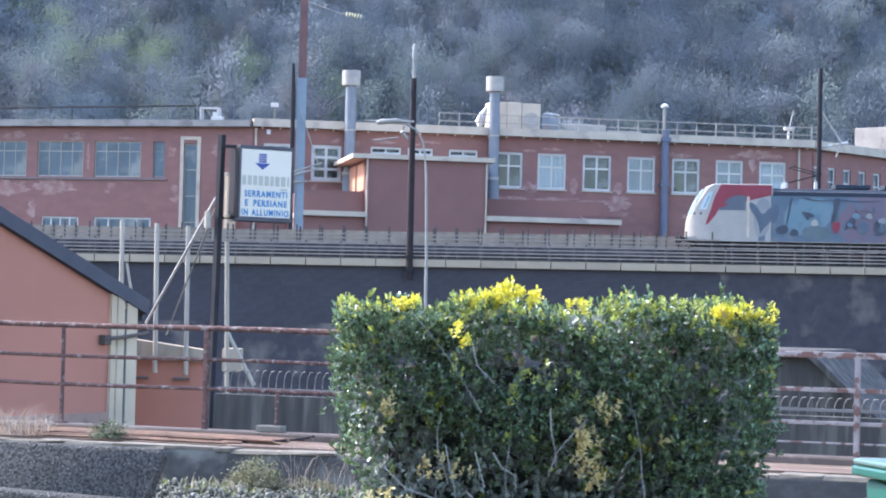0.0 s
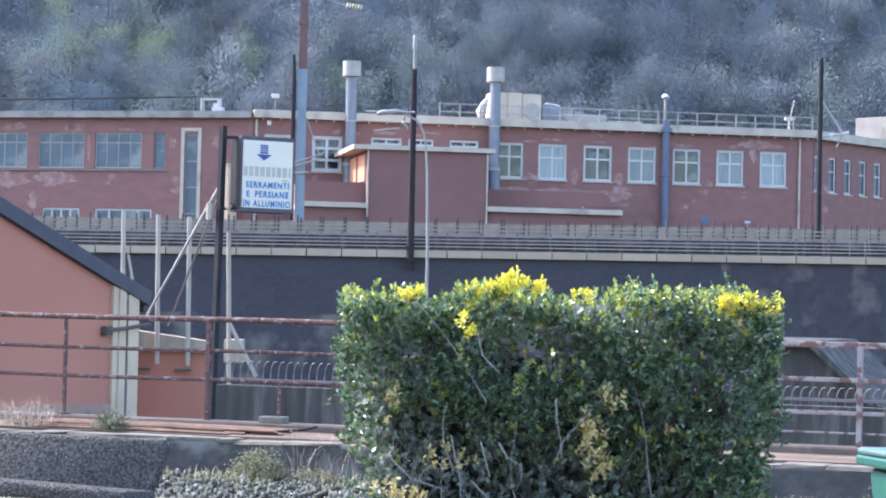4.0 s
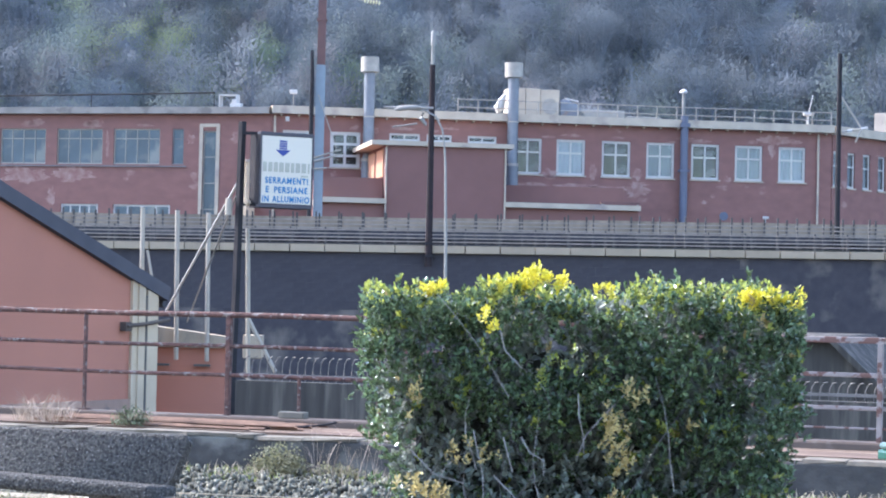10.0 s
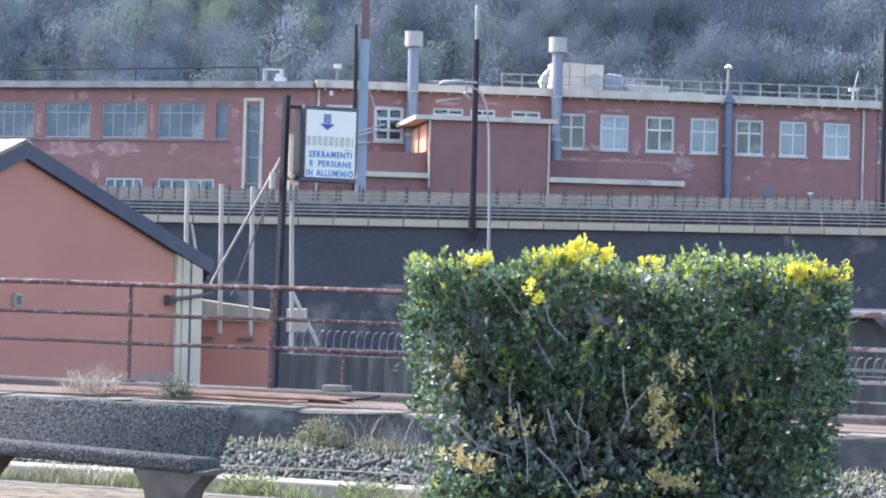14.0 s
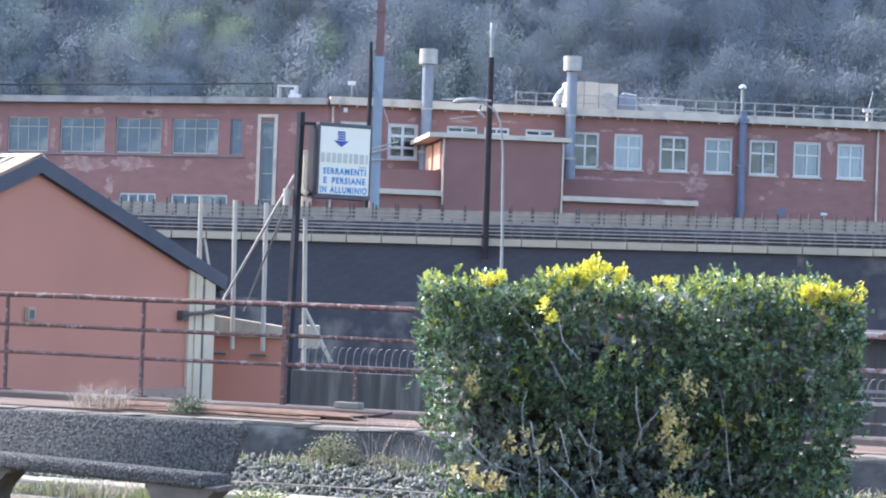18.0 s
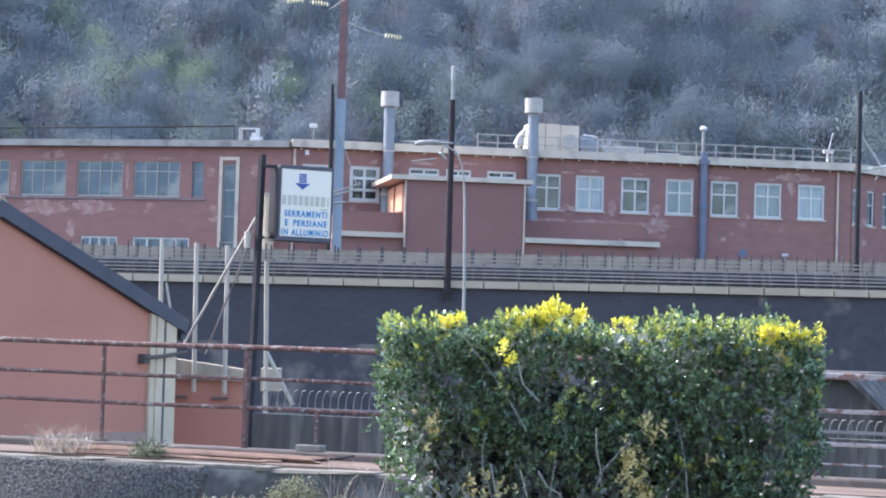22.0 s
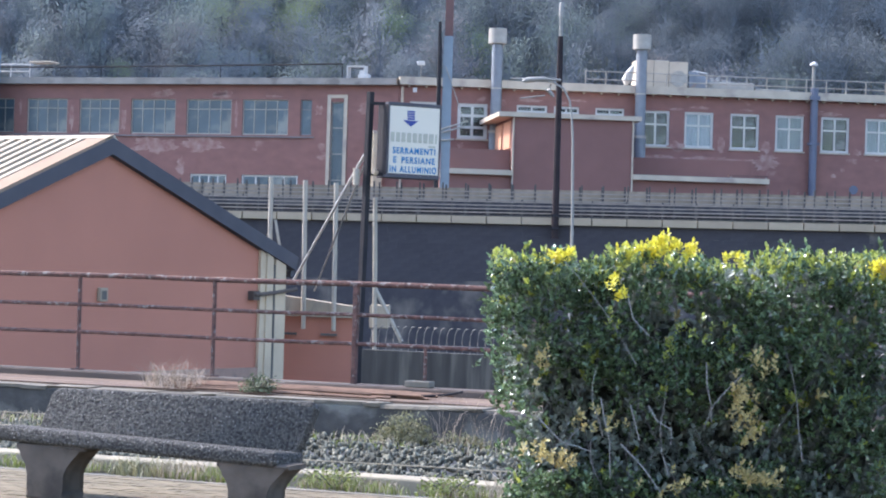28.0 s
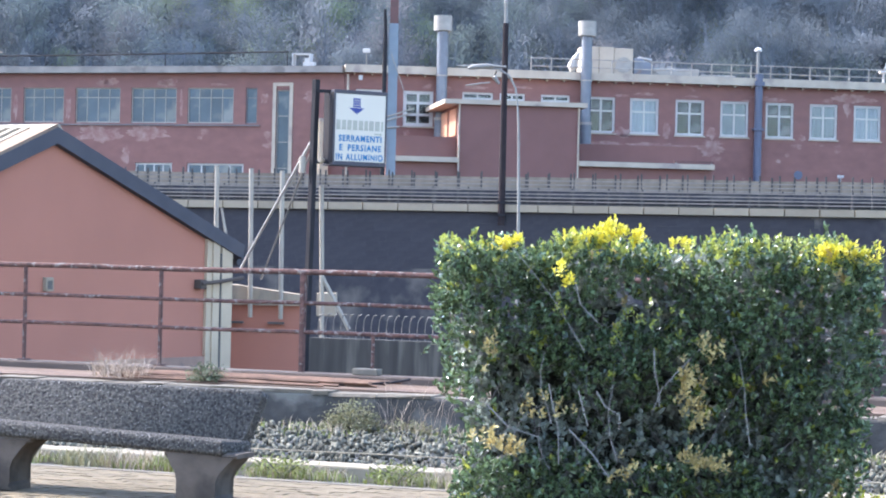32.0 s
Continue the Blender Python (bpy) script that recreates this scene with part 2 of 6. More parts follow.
BINLID = mat("pale_green_plastic", (0.075, 0.125, 0.108), (0.06, 0.105, 0.09), 5, 0.4)
SIGNWHITE = mat("sign_face", (0.62, 0.53, 0.405), (0.58, 0.495, 0.38), 2, 0.4)
SIGNBLUE = mat("sign_blue", (0.01, 0.14, 0.3), (0.01, 0.125, 0.27), 2, 0.4)
SIGNNAVY = mat("sign_navy", (0.015, 0.03, 0.2), (0.012, 0.025, 0.17), 2, 0.4)
SIGNGREY = mat("sign_faded_grey", (0.4, 0.36, 0.27), (0.35, 0.315, 0.24), 6, 0.5)
BLUENET = mat("blue_sheeting", (0.055, 0.2, 0.33), (0.09, 0.26, 0.4), 1.5, 0.5, bump=0.4)
NAVYNET = mat("dark_blue_netting", (0.035, 0.06, 0.11), (0.05, 0.08, 0.13), 2.5, 0.8, bump=0.4)
TRAINWHITE = mat("train_white", (0.31, 0.27, 0.225), (0.25, 0.22, 0.185), 1.2, 0.5)
# reflected sky is put into the windscreen's pale teal colour
SCREEN = mat("sky_tinted_screen", (0.28, 0.36, 0.38), (0.4, 0.44, 0.44), 3, 0.15)
TRAINRED = mat("train_red", (0.19, 0.012, 0.024), (0.16, 0.01, 0.02), 1.5, 0.5)
TRAINDARK = mat("train_roof", (0.03, 0.034, 0.044), (0.038, 0.042, 0.053), 1.5, 0.9)
TRAINGLASS = mat("train_glass", (0.05, 0.058, 0.075), (0.065, 0.07, 0.09), 1, 0.35)
SPRAYBLUE = mat("sprayed_blue", (0.07, 0.092, 0.115), (0.095, 0.118, 0.135), 0.8, 0.7, c=(0.125, 0.13, 0.135), cscale=0.8, cth=(0.56, 0.64))
SPRAYPINK = mat("sprayed_pink", (0.145, 0.092, 0.105), (0.11, 0.092, 0.112), 0.9, 0.7, c=(0.09, 0.12, 0.145), cscale=0.7, cth=(0.54, 0.62))
SPRAYBLACK = mat("sprayed_black", (0.026, 0.03, 0.042), (0.045, 0.047, 0.058), 2, 0.6)
SPRAYSKY = mat("sprayed_light_blue", (0.105, 0.165, 0.185), (0.13, 0.17, 0.18), 1.2, 0.7, c=(0.08, 0.12, 0.145), cscale=1.3, cth=(0.52, 0.66))
SPRAYSTEEL = mat("sprayed_blue_grey", (0.052, 0.065, 0.085), (0.085, 0.098, 0.115), 1.6, 0.7)
SPRAYPALE = mat("sprayed_pale_grey", (0.24, 0.22, 0.195), (0.17, 0.175, 0.17), 1.5, 0.7)
SPRAYTEAL = mat("sprayed_grey_green", (0.1, 0.12, 0.118), (0.075, 0.093, 0.096), 1.5, 0.7)
INSUL = mat("glass_insulator", (0.75, 0.68, 0.45), (0.7, 0.62, 0.38), 4, 0.15)
BARK = mat("bark", (0.11, 0.1, 0.095), (0.075, 0.07, 0.066), 5, 0.95, bump=0.5, island=0.3)
PALEBARK = mat("pale_bark", (0.3, 0.28, 0.26), (0.2, 0.19, 0.18), 4, 0.95, island=0.3)
LEAF = leaf_mat("glossy_leaf", (0.088, 0.13, 0.066), (0.118, 0.162, 0.074), 0.16, 0.32, 0.7)
# inner leaves: a veil of haze is put into their paler colour
LEAFVEILED = leaf_mat("veiled_inner_leaf", (0.18, 0.205, 0.168), (0.21, 0.225, 0.183), 0.33, 0.35, 0.4)
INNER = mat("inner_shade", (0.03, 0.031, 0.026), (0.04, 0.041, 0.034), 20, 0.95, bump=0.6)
LEAFSUNLIT = leaf_mat("sunlit_leaf", (0.25, 0.29, 0.06), (0.33, 0.35, 0.07), 0.22, 0.5, 0.4)
LEAFYEL = leaf_mat("yellow_leaf", (0.66, 0.56, 0.04), (0.56, 0.52, 0.06), 0.4, 0.45, 0.25)
LEAFPALE = leaf_mat("pale_yellow_leaf", (0.46, 0.38, 0.16), (0.38, 0.29, 0.11), 0.5, 0.3, 0.3)
GRASS = leaf_mat("grass_blade", (0.16, 0.19, 0.05), (0.21, 0.215, 0.07), 0.6, 0.35, 0.4)
DRYTWIG = leaf_mat("dry_beige_stalk", (0.36, 0.285, 0.21), (0.27, 0.205, 0.15), 0.8, 0.25, 0.35)
POLE = mat("cream_pole_paint", (0.38, 0.315, 0.23), (0.29, 0.24, 0.18), 3, 0.7)
DRYGRASS = leaf_mat("dry_grass", (0.36, 0.3, 0.21), (0.27, 0.22, 0.155), 0.7, 0.3, 0.35)
DARKWEED = leaf_mat("dark_weed_leaf", (0.085, 0.1, 0.05), (0.12, 0.13, 0.07), 0.6, 0.3, 0.4)
WEED = leaf_mat("weed_leaf", (0.17, 0.165, 0.08), (0.23, 0.205, 0.115), 0.6, 0.3, 0.4)
# distance haze is put into these wood colours, paler and bluer
HAZEWOODS = [leaf_mat(nm, a, b, 0.95, 0.4, 0.1, 0.0, 1.3) for nm, a, b in (
    ("hazed_twigs", (0.16, 0.175, 0.19), (0.18, 0.194, 0.208)), ("hazed_olive", (0.16, 0.187, 0.172), (0.185, 0.212, 0.195)),
    ("hazed_dark", (0.122, 0.14, 0.152), (0.142, 0.158, 0.17)), ("hazed_green", (0.175, 0.21, 0.138), (0.205, 0.24, 0.152)),
    ("hazed_rusty", (0.18, 0.177, 0.183), (0.2, 0.194, 0.2)), ("hazed_pale", (0.19, 0.204, 0.213), (0.212, 0.226, 0.234)))]
# slope and far bark are paled too, haze put into their colour
LITTER = mat("hazed_leaf_litter", (0.165, 0.17, 0.17), (0.135, 0.14, 0.142), 0.8, 0.95, bump=0.4, c=(0.16, 0.17, 0.13), cscale=0.06, cth=(0.45, 0.6))
WOODBARK = mat("hazed_grey_bark", (0.2, 0.215, 0.235), (0.15, 0.165, 0.185), 3, 0.95)


# ---- builders ----
def box(bm, x0, x1, y0, y1, z0, z1, m=None, bevel=0.0):
    v = [bm.verts.new((x, y, z)) for x in (x0, x1) for y in (y0, y1) for z in (z0, z1)]
    fs = [bm.faces.new([v[i] for i in q]) for q in ((0, 1, 3, 2), (4, 6, 7, 5), (0, 4, 5, 1), (2, 3, 7, 6), (0, 2, 6, 4), (1, 5, 7, 3))]
    if bevel:
        es = list({e for f in fs for e in f.edges})
        r = bmesh.ops.bevel(bm, geom=es, offset=bevel, segments=2, affect="EDGES", profile=0.5)
        v = list({w for f in r["faces"] for w in f.verts} | {w for w in v if w.is_valid})
    if m is not None:
        bmesh.ops.transform(bm, matrix=m, verts=[w for w in v if w.is_valid])
    return v


def tube(bm, pts, radii, sides=8, caps=True):
    """A round bar through pts; radii one number or one for each point."""
    pts = [Vector(p) for p in pts]
    if not isinstance(radii, (list, tuple)):
        radii = [radii] * len(pts)
    rings = []
    for i, p in enumerate(pts):
        d = (pts[min(i + 1, len(pts) - 1)] - pts[max(i - 1, 0)]).normalized()
        s = d.cross(Vector((0, 0, 1)))
        if s.length < 0.05:
            s = d.cross(Vector((1, 0, 0)))
        s.normalize()
        w = d.cross(s)
        rings.append([bm.verts.new(p + (s * math.cos(a) + w * math.sin(a)) * radii[i]) for a in [2 * math.pi * j / sides for j in range(sides)]])
    for a, b in zip(rings, rings[1:]):
        for j in range(sides):
            bm.faces.new((a[j], a[(j + 1) % sides], b[(j + 1) % sides], b[j]))
    if caps:
        bm.faces.new(rings[0][::-1])
        bm.faces.new(rings[-1])


def prism(bm, outline, y0, y1, m=None):
    """A flat outline of (x, z) pulled from y0 to y1."""
    a = [bm.verts.new((x, y0, z)) for x, z in outline]
    b = [bm.verts.new((x, y1, z)) for x, z in outline]
    bm.faces.new(a)
    bm.faces.new(b[::-1])
    for i in range(len(a)):
        j = (i + 1) % len(a)
        bm.faces.new((a[j], a[i], b[i], b[j]))
    if m is not None:
        bmesh.ops.transform(bm, matrix=m, verts=a + b)
    return a + b


def finish(name, bm, material, smooth=False):
    bmesh.ops.recalc_face_normals(bm, faces=bm.faces)
    me = bpy.data.meshes.new(name)
    bm.to_mesh(me)
    bm.free()
    for m in material if isinstance(material, list) else [material]:
        me.materials.append(m)
    if smooth:
        me.polygons.foreach_set("use_smooth", [True] * len(me.polygons))
        me.set_sharp_from_angle(angle=radians(40))
    return me


def part(name, bm, material, parent=None, label="", smooth=False, m=None):
    ob = new(name, finish(name, bm, material, smooth))
    ob.parent = parent
    if m is not None:
        ob.matrix_basis = m
    return tagged(ob, label)


def share(name, me, parent, m):
    ob = new(name, me)
    ob.parent = parent
    ob.matrix_basis = m
    return ob


def thing(name, m, label, category, group="", kind=""):
    ob = new(name)
    ob.matrix_basis = m
    ob.empty_display_size = 0.2
    return tagged(ob, label, category, group, kind)


def boxes(*rows, m=None, bevel=0.0):
    bm = bmesh.new()
    for r in rows:
        box(bm, *r, m=m, bevel=bevel)
    return bm


def tubes(*rows, sides=8):
    bm = bmesh.new()
    for pts, r in rows:
        tube(bm, pts, r, sides)
    return bm


def raw_mesh(name, verts, quads, materials, index=None):
    """A mesh from arrays: corners (n, 3) and faces (m, k)."""
    me = bpy.data.meshes.new(name)
    verts, quads = np.asarray(verts, np.float32), np.asarray(quads, np.int32)
    k = quads.shape[1]
    me.vertices.add(len(verts))
    me.vertices.foreach_set("co", verts.ravel())
    me.loops.add(quads.size)
    me.loops.foreach_set("vertex_index", quads.ravel())
    me.polygons.add(len(quads))
    me.polygons.foreach_set("loop_start", np.arange(0, quads.size, k, dtype=np.int32))
    me.polygons.foreach_set("loop_total", np.full(len(quads), k, np.int32))
    for m in materials:
        me.materials.append(m)
    if index is not None:
        me.polygons.foreach_set("material_index", np.asarray(index, np.int32))
    me.update(calc_edges=True)
    return me


def leaf_arrays(centres, normals, sizes, rng, narrow=0.5, fold=0.18, way=None):
    """Folded leaves of six corners round centres, each facing its normal."""
    n = len(centres)
    nrm = normals / np.maximum(np.linalg.norm(normals, axis=1, keepdims=True), 1e-6)
    any_way = rng.normal(size=(n, 3)) if way is None else way
    along = any_way - nrm * (any_way * nrm).sum(1, keepdims=True)
    along /= np.maximum(np.linalg.norm(along, axis=1, keepdims=True), 1e-6)
    side = np.cross(nrm, along)
    shape = [(-0.5, 0, 0), (-0.15, 0.42, fold), (0.22, 0.36, fold), (0.5, 0, 0.02), (0.22, -0.36, fold), (-0.15, -0.42, fold)]
    out = np.empty((n, 6, 3))
    for i, (a, b, c) in enumerate(shape):
        out[:, i] = centres + sizes[:, None] * (along * a + side * b * narrow * 2 + nrm * c)
    base = np.arange(n)[:, None] * 6
    faces = np.stack([base + [0, 1, 2, 3], base + [0, 3, 4, 5]], 1).reshape(-1, 4)
    return out.reshape(-1, 3), faces


def flake_arrays(centres, normals, sizes, rng, narrow=0.5, way=None):
    """Flat three-cornered leaves and twigs for trees far off."""
    n = len(centres)
    nrm = normals / np.maximum(np.linalg.norm(normals, axis=1, keepdims=True), 1e-6)
    any_way = rng.normal(size=(n, 3)) if way is None else way
    along = any_way - nrm * (any_way * nrm).sum(1, keepdims=True)
    along /= np.maximum(np.linalg.norm(along, axis=1, keepdims=True), 1e-6)
    side = np.cross(nrm, along) * narrow
    h = sizes[:, None]
    out = np.stack([centres - along * h * 0.4 - side * h * 0.5, centres - along * h * 0.4 + side * h * 0.5, centres + along * h * 0.6], 1)
    return out.reshape(-1, 3), np.arange(3 * n).reshape(-1, 3)


def blade_arrays(roots, rng, height, lean, width):
    """Thin bent blades of grass on their roots."""
    n = len(roots)
    h = height * rng.uniform(0.5, 1.15, n)
    a = rng.uniform(0, 2 * np.pi, n)
    d = np.stack([np.cos(a), np.sin(a), np.zeros(n)], 1)
    s = np.stack([-np.sin(a), np.cos(a), np.zeros(n)], 1) * width
    ln = lean * rng.uniform(0.2, 1.2, n) * h
    up = np.array([0, 0, 1.0])
    mid = roots + d * (ln * 0.3)[:, None] + up * (h * 0.6)[:, None]
    tip = roots + d * ln[:, None] + up * h[:, None]
    v = np.stack([roots - s, roots + s, mid + s * 0.8, mid - s * 0.8, tip + s * 0.15, tip - s * 0.15], 1).reshape(-1, 3)
    b = np.arange(n)[:, None] * 6
    return v, np.stack([b + [0, 1, 2, 3], b + [3, 2, 4, 5]], 1).reshape(-1, 4)


PROM = pose(0, 0, 0, 0, 0, -20)   # the promenade runs along its x, away from the viewer is its y


# ---- ground, one sheet to the horizon ----
def ground_height(x, y):
    s, n = x * math.cos(radians(20)) - y * math.sin(radians(20)), x * math.sin(radians(20)) + y * math.cos(radians(20))
    z = -0.03 if n < 20.1 else -1.1 if n < 46 or y > 134 else -3.6
    if y > 176:
        d = y - 176
        z = -1.1 + 7 * min(1, d / 16) + max(0, min(d, 130) - 16) * 0.72 + noise.noise((x * 0.014, y * 0.014, 0)) * min(1, d / 40) * 8
        if d > 130:
            z += (min(d, 420) - 130) * 0.1 - max(0, d - 420) * 0.1
    return z


bm = bmesh.new()
gx = [-2500, -900, -400] + [-200 + 10 * i for i in range(15)] + [-55 + 5 * i for i in range(23)] + [60 + 10 * i for i in range(15)] + [400, 900, 2500]
gy = [-1500, -300, -60, -20, 0, 10, 15, 18, 20, 22, 24, 26, 30, 40, 46, 60, 90, 120, 133, 136, 150, 170] + [176 + 6 * i for i in range(60)] + [560, 640, 800, 1200, 2500]
grid = [[bm.verts.new((x, y, ground_height(x, y))) for x in gx] for y in gy]
for r0, r1 in zip(grid, grid[1:]):
    for i in range(len(gx) - 1):
        bm.faces.new((r0[i], r0[i + 1], r1[i + 1], r1[i]))
bm.faces.ensure_lookup_table()
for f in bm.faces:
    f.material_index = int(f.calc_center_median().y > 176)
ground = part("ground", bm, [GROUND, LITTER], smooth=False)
tagged(ground, "earth and asphalt ground rising to a hillside", "ground", kind="structure")


# ---- factory building ----
CX, CY = -9.81, 150.0
factory = thing("factory_building", pose(CX, CY, -1.1), "long red plastered factory with peeling paint and pale roof edge", "building")
UP = Matrix.Translation((0, 0, 1.1))
LEFT, RIGHT, FAR = UP @ pose(0, 0, 0, 0, 0, -16), UP @ pose(0, 0, 0, 0, 0, 9), UP @ pose(38.19, 6.05, 0, 0, 0, 48)
Z0 = -1.1


def wall_holes(s0, s1, z0, z1, holes, thick, m):
    """A wall along x with openings that go through it."""
    bm = bmesh.new()
    cuts = sorted({s0, s1, *[h[0] for h in holes], *[h[1] for h in holes]})
    for a, b in zip(cuts, cuts[1:]):
        z = z0
        for h in sorted((h for h in holes if h[0] <= a + 1e-6 and h[1] >= b - 1e-6), key=lambda h: h[2]):
            if h[2] > z:
                box(bm, a, b, 0, thick, z, h[2], m)
            z = h[3]
        if z < z1:
            box(bm, a, b, 0, thick, z, z1, m)
    bmesh.ops.remove_doubles(bm, verts=bm.verts, dist=0.001)
    return bm


def window(parent, m, s0, s1, z0, z1, cols, rows, bar, pane_mat, frame_mat, back=None, sill=True):
    """A window in its opening: frame, panes one by one, a sill, and a sheet behind it: cloth, or a board with room
    shade in its colour. rows: heights of the cross bars from 0 to 1.
    """
    w = new("window")
    w.parent = parent
    w.matrix_basis = m @ Matrix.Translation((s0, 0.1, z0))
    W_, H_ = s1 - s0, z1 - z0
    bm = bmesh.new()
    e = bar * 1.3
    for r in ((0, e, 0, H_), (W_ - e, W_, 0, H_)):
        box(bm, r[0], r[1], 0, 0.1, r[2], r[3])
    for r in ((0, e), (H_ - e, H_)):
        box(bm, e, W_ - e, 0, 0.1, r[0], r[1])
    xs = [W_ * i / cols for i in range(1, cols)]
    zs = [H_ * r for r in rows]
    for x in xs:
        box(bm, x - bar / 2, x + bar / 2, 0.005, 0.09, e, H_ - e)
    for z in zs:
        box(bm, e, W_ - e, 0.012, 0.08, z - bar / 2, z + bar / 2)
    part("frame", bm, frame_mat, w)
    gx_, gz_ = [e] + xs + [W_ - e], [e] + zs + [H_ - e]
    for i in range(cols):
        for j in range(len(gz_) - 1):
            p = part("pane", boxes((gx_[i] - 0.0, gx_[i + 1], 0.045, 0.053, gz_[j], gz_[j + 1])), pane_mat, w)
            p.visible_shadow = False
    if back:
        part("curtain", boxes((0.02, W_ - 0.02, 0.22, 0.24, 0.02, H_ - 0.02)), back, w)
    if sill:
        part("sill", boxes((-0.08, W_ + 0.08, -0.2, 0.0, -0.1, -0.002)), FASCIA, w)
    return w


right_windows = [(16.35, 18.25), (19.27, 21.24), (22.4, 24.38), (25.5, 27.45), (28.64, 30.6), (31.72, 33.66), (34.81, 36.72)]
strips = [(7.9, 9.95), (10.4, 12.1), (13.2, 15.15)]
holes = [(a, b, 10.15, 12.55) for a, b in right_windows] + [(3.95, 5.95, 10.2, 12.55), (0.8, 2.6, 10.2, 12.55)] + [(a, b, 12.1, 12.58) for a, b in strips]
part("wall", wall_holes(0.02, 38.6, Z0, 13.58, holes, 0.4, RIGHT), RED, factory)
backs = [ROOMSHADE, CURTAIN, ROOMSHADE, CURTAIN, ROOMSHADE, CURTAIN, CURTAIN]
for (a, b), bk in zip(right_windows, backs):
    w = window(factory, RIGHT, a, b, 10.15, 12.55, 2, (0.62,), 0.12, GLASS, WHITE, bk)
    if bk is ROOMSHADE:
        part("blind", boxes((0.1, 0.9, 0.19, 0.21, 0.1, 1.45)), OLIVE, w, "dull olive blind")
window(factory, RIGHT, 3.95, 5.95, 10.2, 12.55, 2, (0.33, 0.66), 0.17, GLASS, WHITE, ROOMSHADE)
window(factory, RIGHT, 0.8, 2.6, 10.2, 12.55, 2, (0.5,), 0.12, GLASS, WHITE, CURTAIN)
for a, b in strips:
    window(factory, RIGHT, a, b, 12.1, 12.58, 2, (), 0.1, GLASS, WHITE, ROOMSHADE, sill=False)

left_windows = [(-40.2, -37.0), (-35.9, -32.7), (-31.6, -28.5), (-27.5, -24.36), (-23.43, -20.35), (-19.47, -16.12), (-15.3, -11.96), (-11.16, -7.82)]
low = [(-14.9, -12.2), (-11.1, -7.0)]
holes = [(a, b, 10.2, 12.58) for a, b in left_windows] + [(-6.94, -6.12, 10.2, 12.58), (-4.75, -3.8, 5.5, 12.45)]
holes += [(a, b, 6.7, 7.5) for a, b in low]
part("wall", wall_holes(-42, 0, Z0, 13.55, holes, 0.4, LEFT), RED, factory)
for a, b in left_windows:
    window(factory, LEFT, a, b, 10.2, 12.58, 4, (0.72,), 0.065, BLUEGLASS, GALV, sill=False)
window(factory, LEFT, -6.94, -6.12, 10.2, 12.58, 1, (0.72,), 0.06, BLUEGLASS, ROOFING, sill=False)
tall = window(factory, LEFT, -4.75, -3.8, 5.5, 12.45, 1, (0.25, 0.5, 0.75), 0.07, BLUEGLASS, LAMPGREY, sill=False)
part("surround", boxes((-0.24, -0.002, -0.16, 0.06, 0, 7.2), (0.952, 1.19, -0.16, 0.06, 0, 7.2), (-0.24, 1.19, -0.16, 0.06, 7.202, 7.42)), FASCIA, tall)
for a, b in low:
    window(factory, LEFT, a, b, 6.7, 7.5, 4, (), 0.1, BLUEGLASS, WHITE)
part("ledge", boxes((-42, -5.9, -0.12, -0.004, 10.02, 10.1), m=LEFT), ROOFING, factory)
part("fascia", boxes((-42, 0.02, -0.55, 0.5, 13.56, 14.0), m=LEFT), OLDFASCIA, factory)
part("fascia", boxes((0.03, 38.6, -0.55, 0.5, 13.6, 14.12), m=RIGHT), FASCIA, factory)
bm = bmesh.new()
box(bm, 0, 0.1, -0.4, 0.0, 13.46, 13.598)
bracket_me = finish("bracket", bm, FASCIA)
for i in range(33):
    share("bracket", bracket_me, factory, RIGHT @ Matrix.Translation((0.6 + i * 1.17, 0, 0)))
part("flat_roof", boxes((0.0, 38.6, 0.5, 30, 13.5, 13.9), m=RIGHT), ROOFING, factory)
part("flat_roof", boxes((-42, -0.3, 0.5, 22, 13.45, 13.85), m=LEFT), ROOFING, factory)
holes = [(0.1, 0.95, 9.95, 12.4)] + [(1.95 + i * 2.05, 2.95 + i * 2.05, 9.95, 12.4) for i in range(5)]
part("wall", wall_holes(0.02, 22, Z0, 13.5, holes, 0.4, FAR), RED, factory)
for h in holes:
    window(factory, FAR, *h[:2], 9.95, 12.4, 1, (0.6,), 0.1, GLASS, WHITE, CURTAIN)
part("fascia", boxes((0.03, 22, -0.5, 0.6, 13.52, 14.1), m=FAR), FASCIA, factory)
part("flat_roof", boxes((0.03, 22, 0.6, 20, 13.45, 13.85), m=FAR), ROOFING, factory)
rng = random.Random(5)


def patch(m, s, z, w, h):
    """Bare plaster where the paint has come off, a ragged thin sheet."""
    bm = bmesh.new()
    n = 44
    pts = []
    ph = rng.uniform(0, 50)
    for i in range(n):
        a = 2 * math.pi * i / n
        r = 0.8 + 0.4 * noise.noise((math.cos(a) * 1.6 + ph, math.sin(a) * 1.6, 0)) + 0.3 * noise.noise((math.cos(a) * 5 + ph, math.sin(a) * 5, 3)) + rng.uniform(-0.05, 0.05)
        pts.append((s + math.cos(a) * w / 2 * r, z + math.sin(a) * h / 2 * r))
    prism(bm, pts, -0.006, -0.002, m)
    part("bare_patch", bm, BARE, factory, "bare pale plaster where paint peeled")


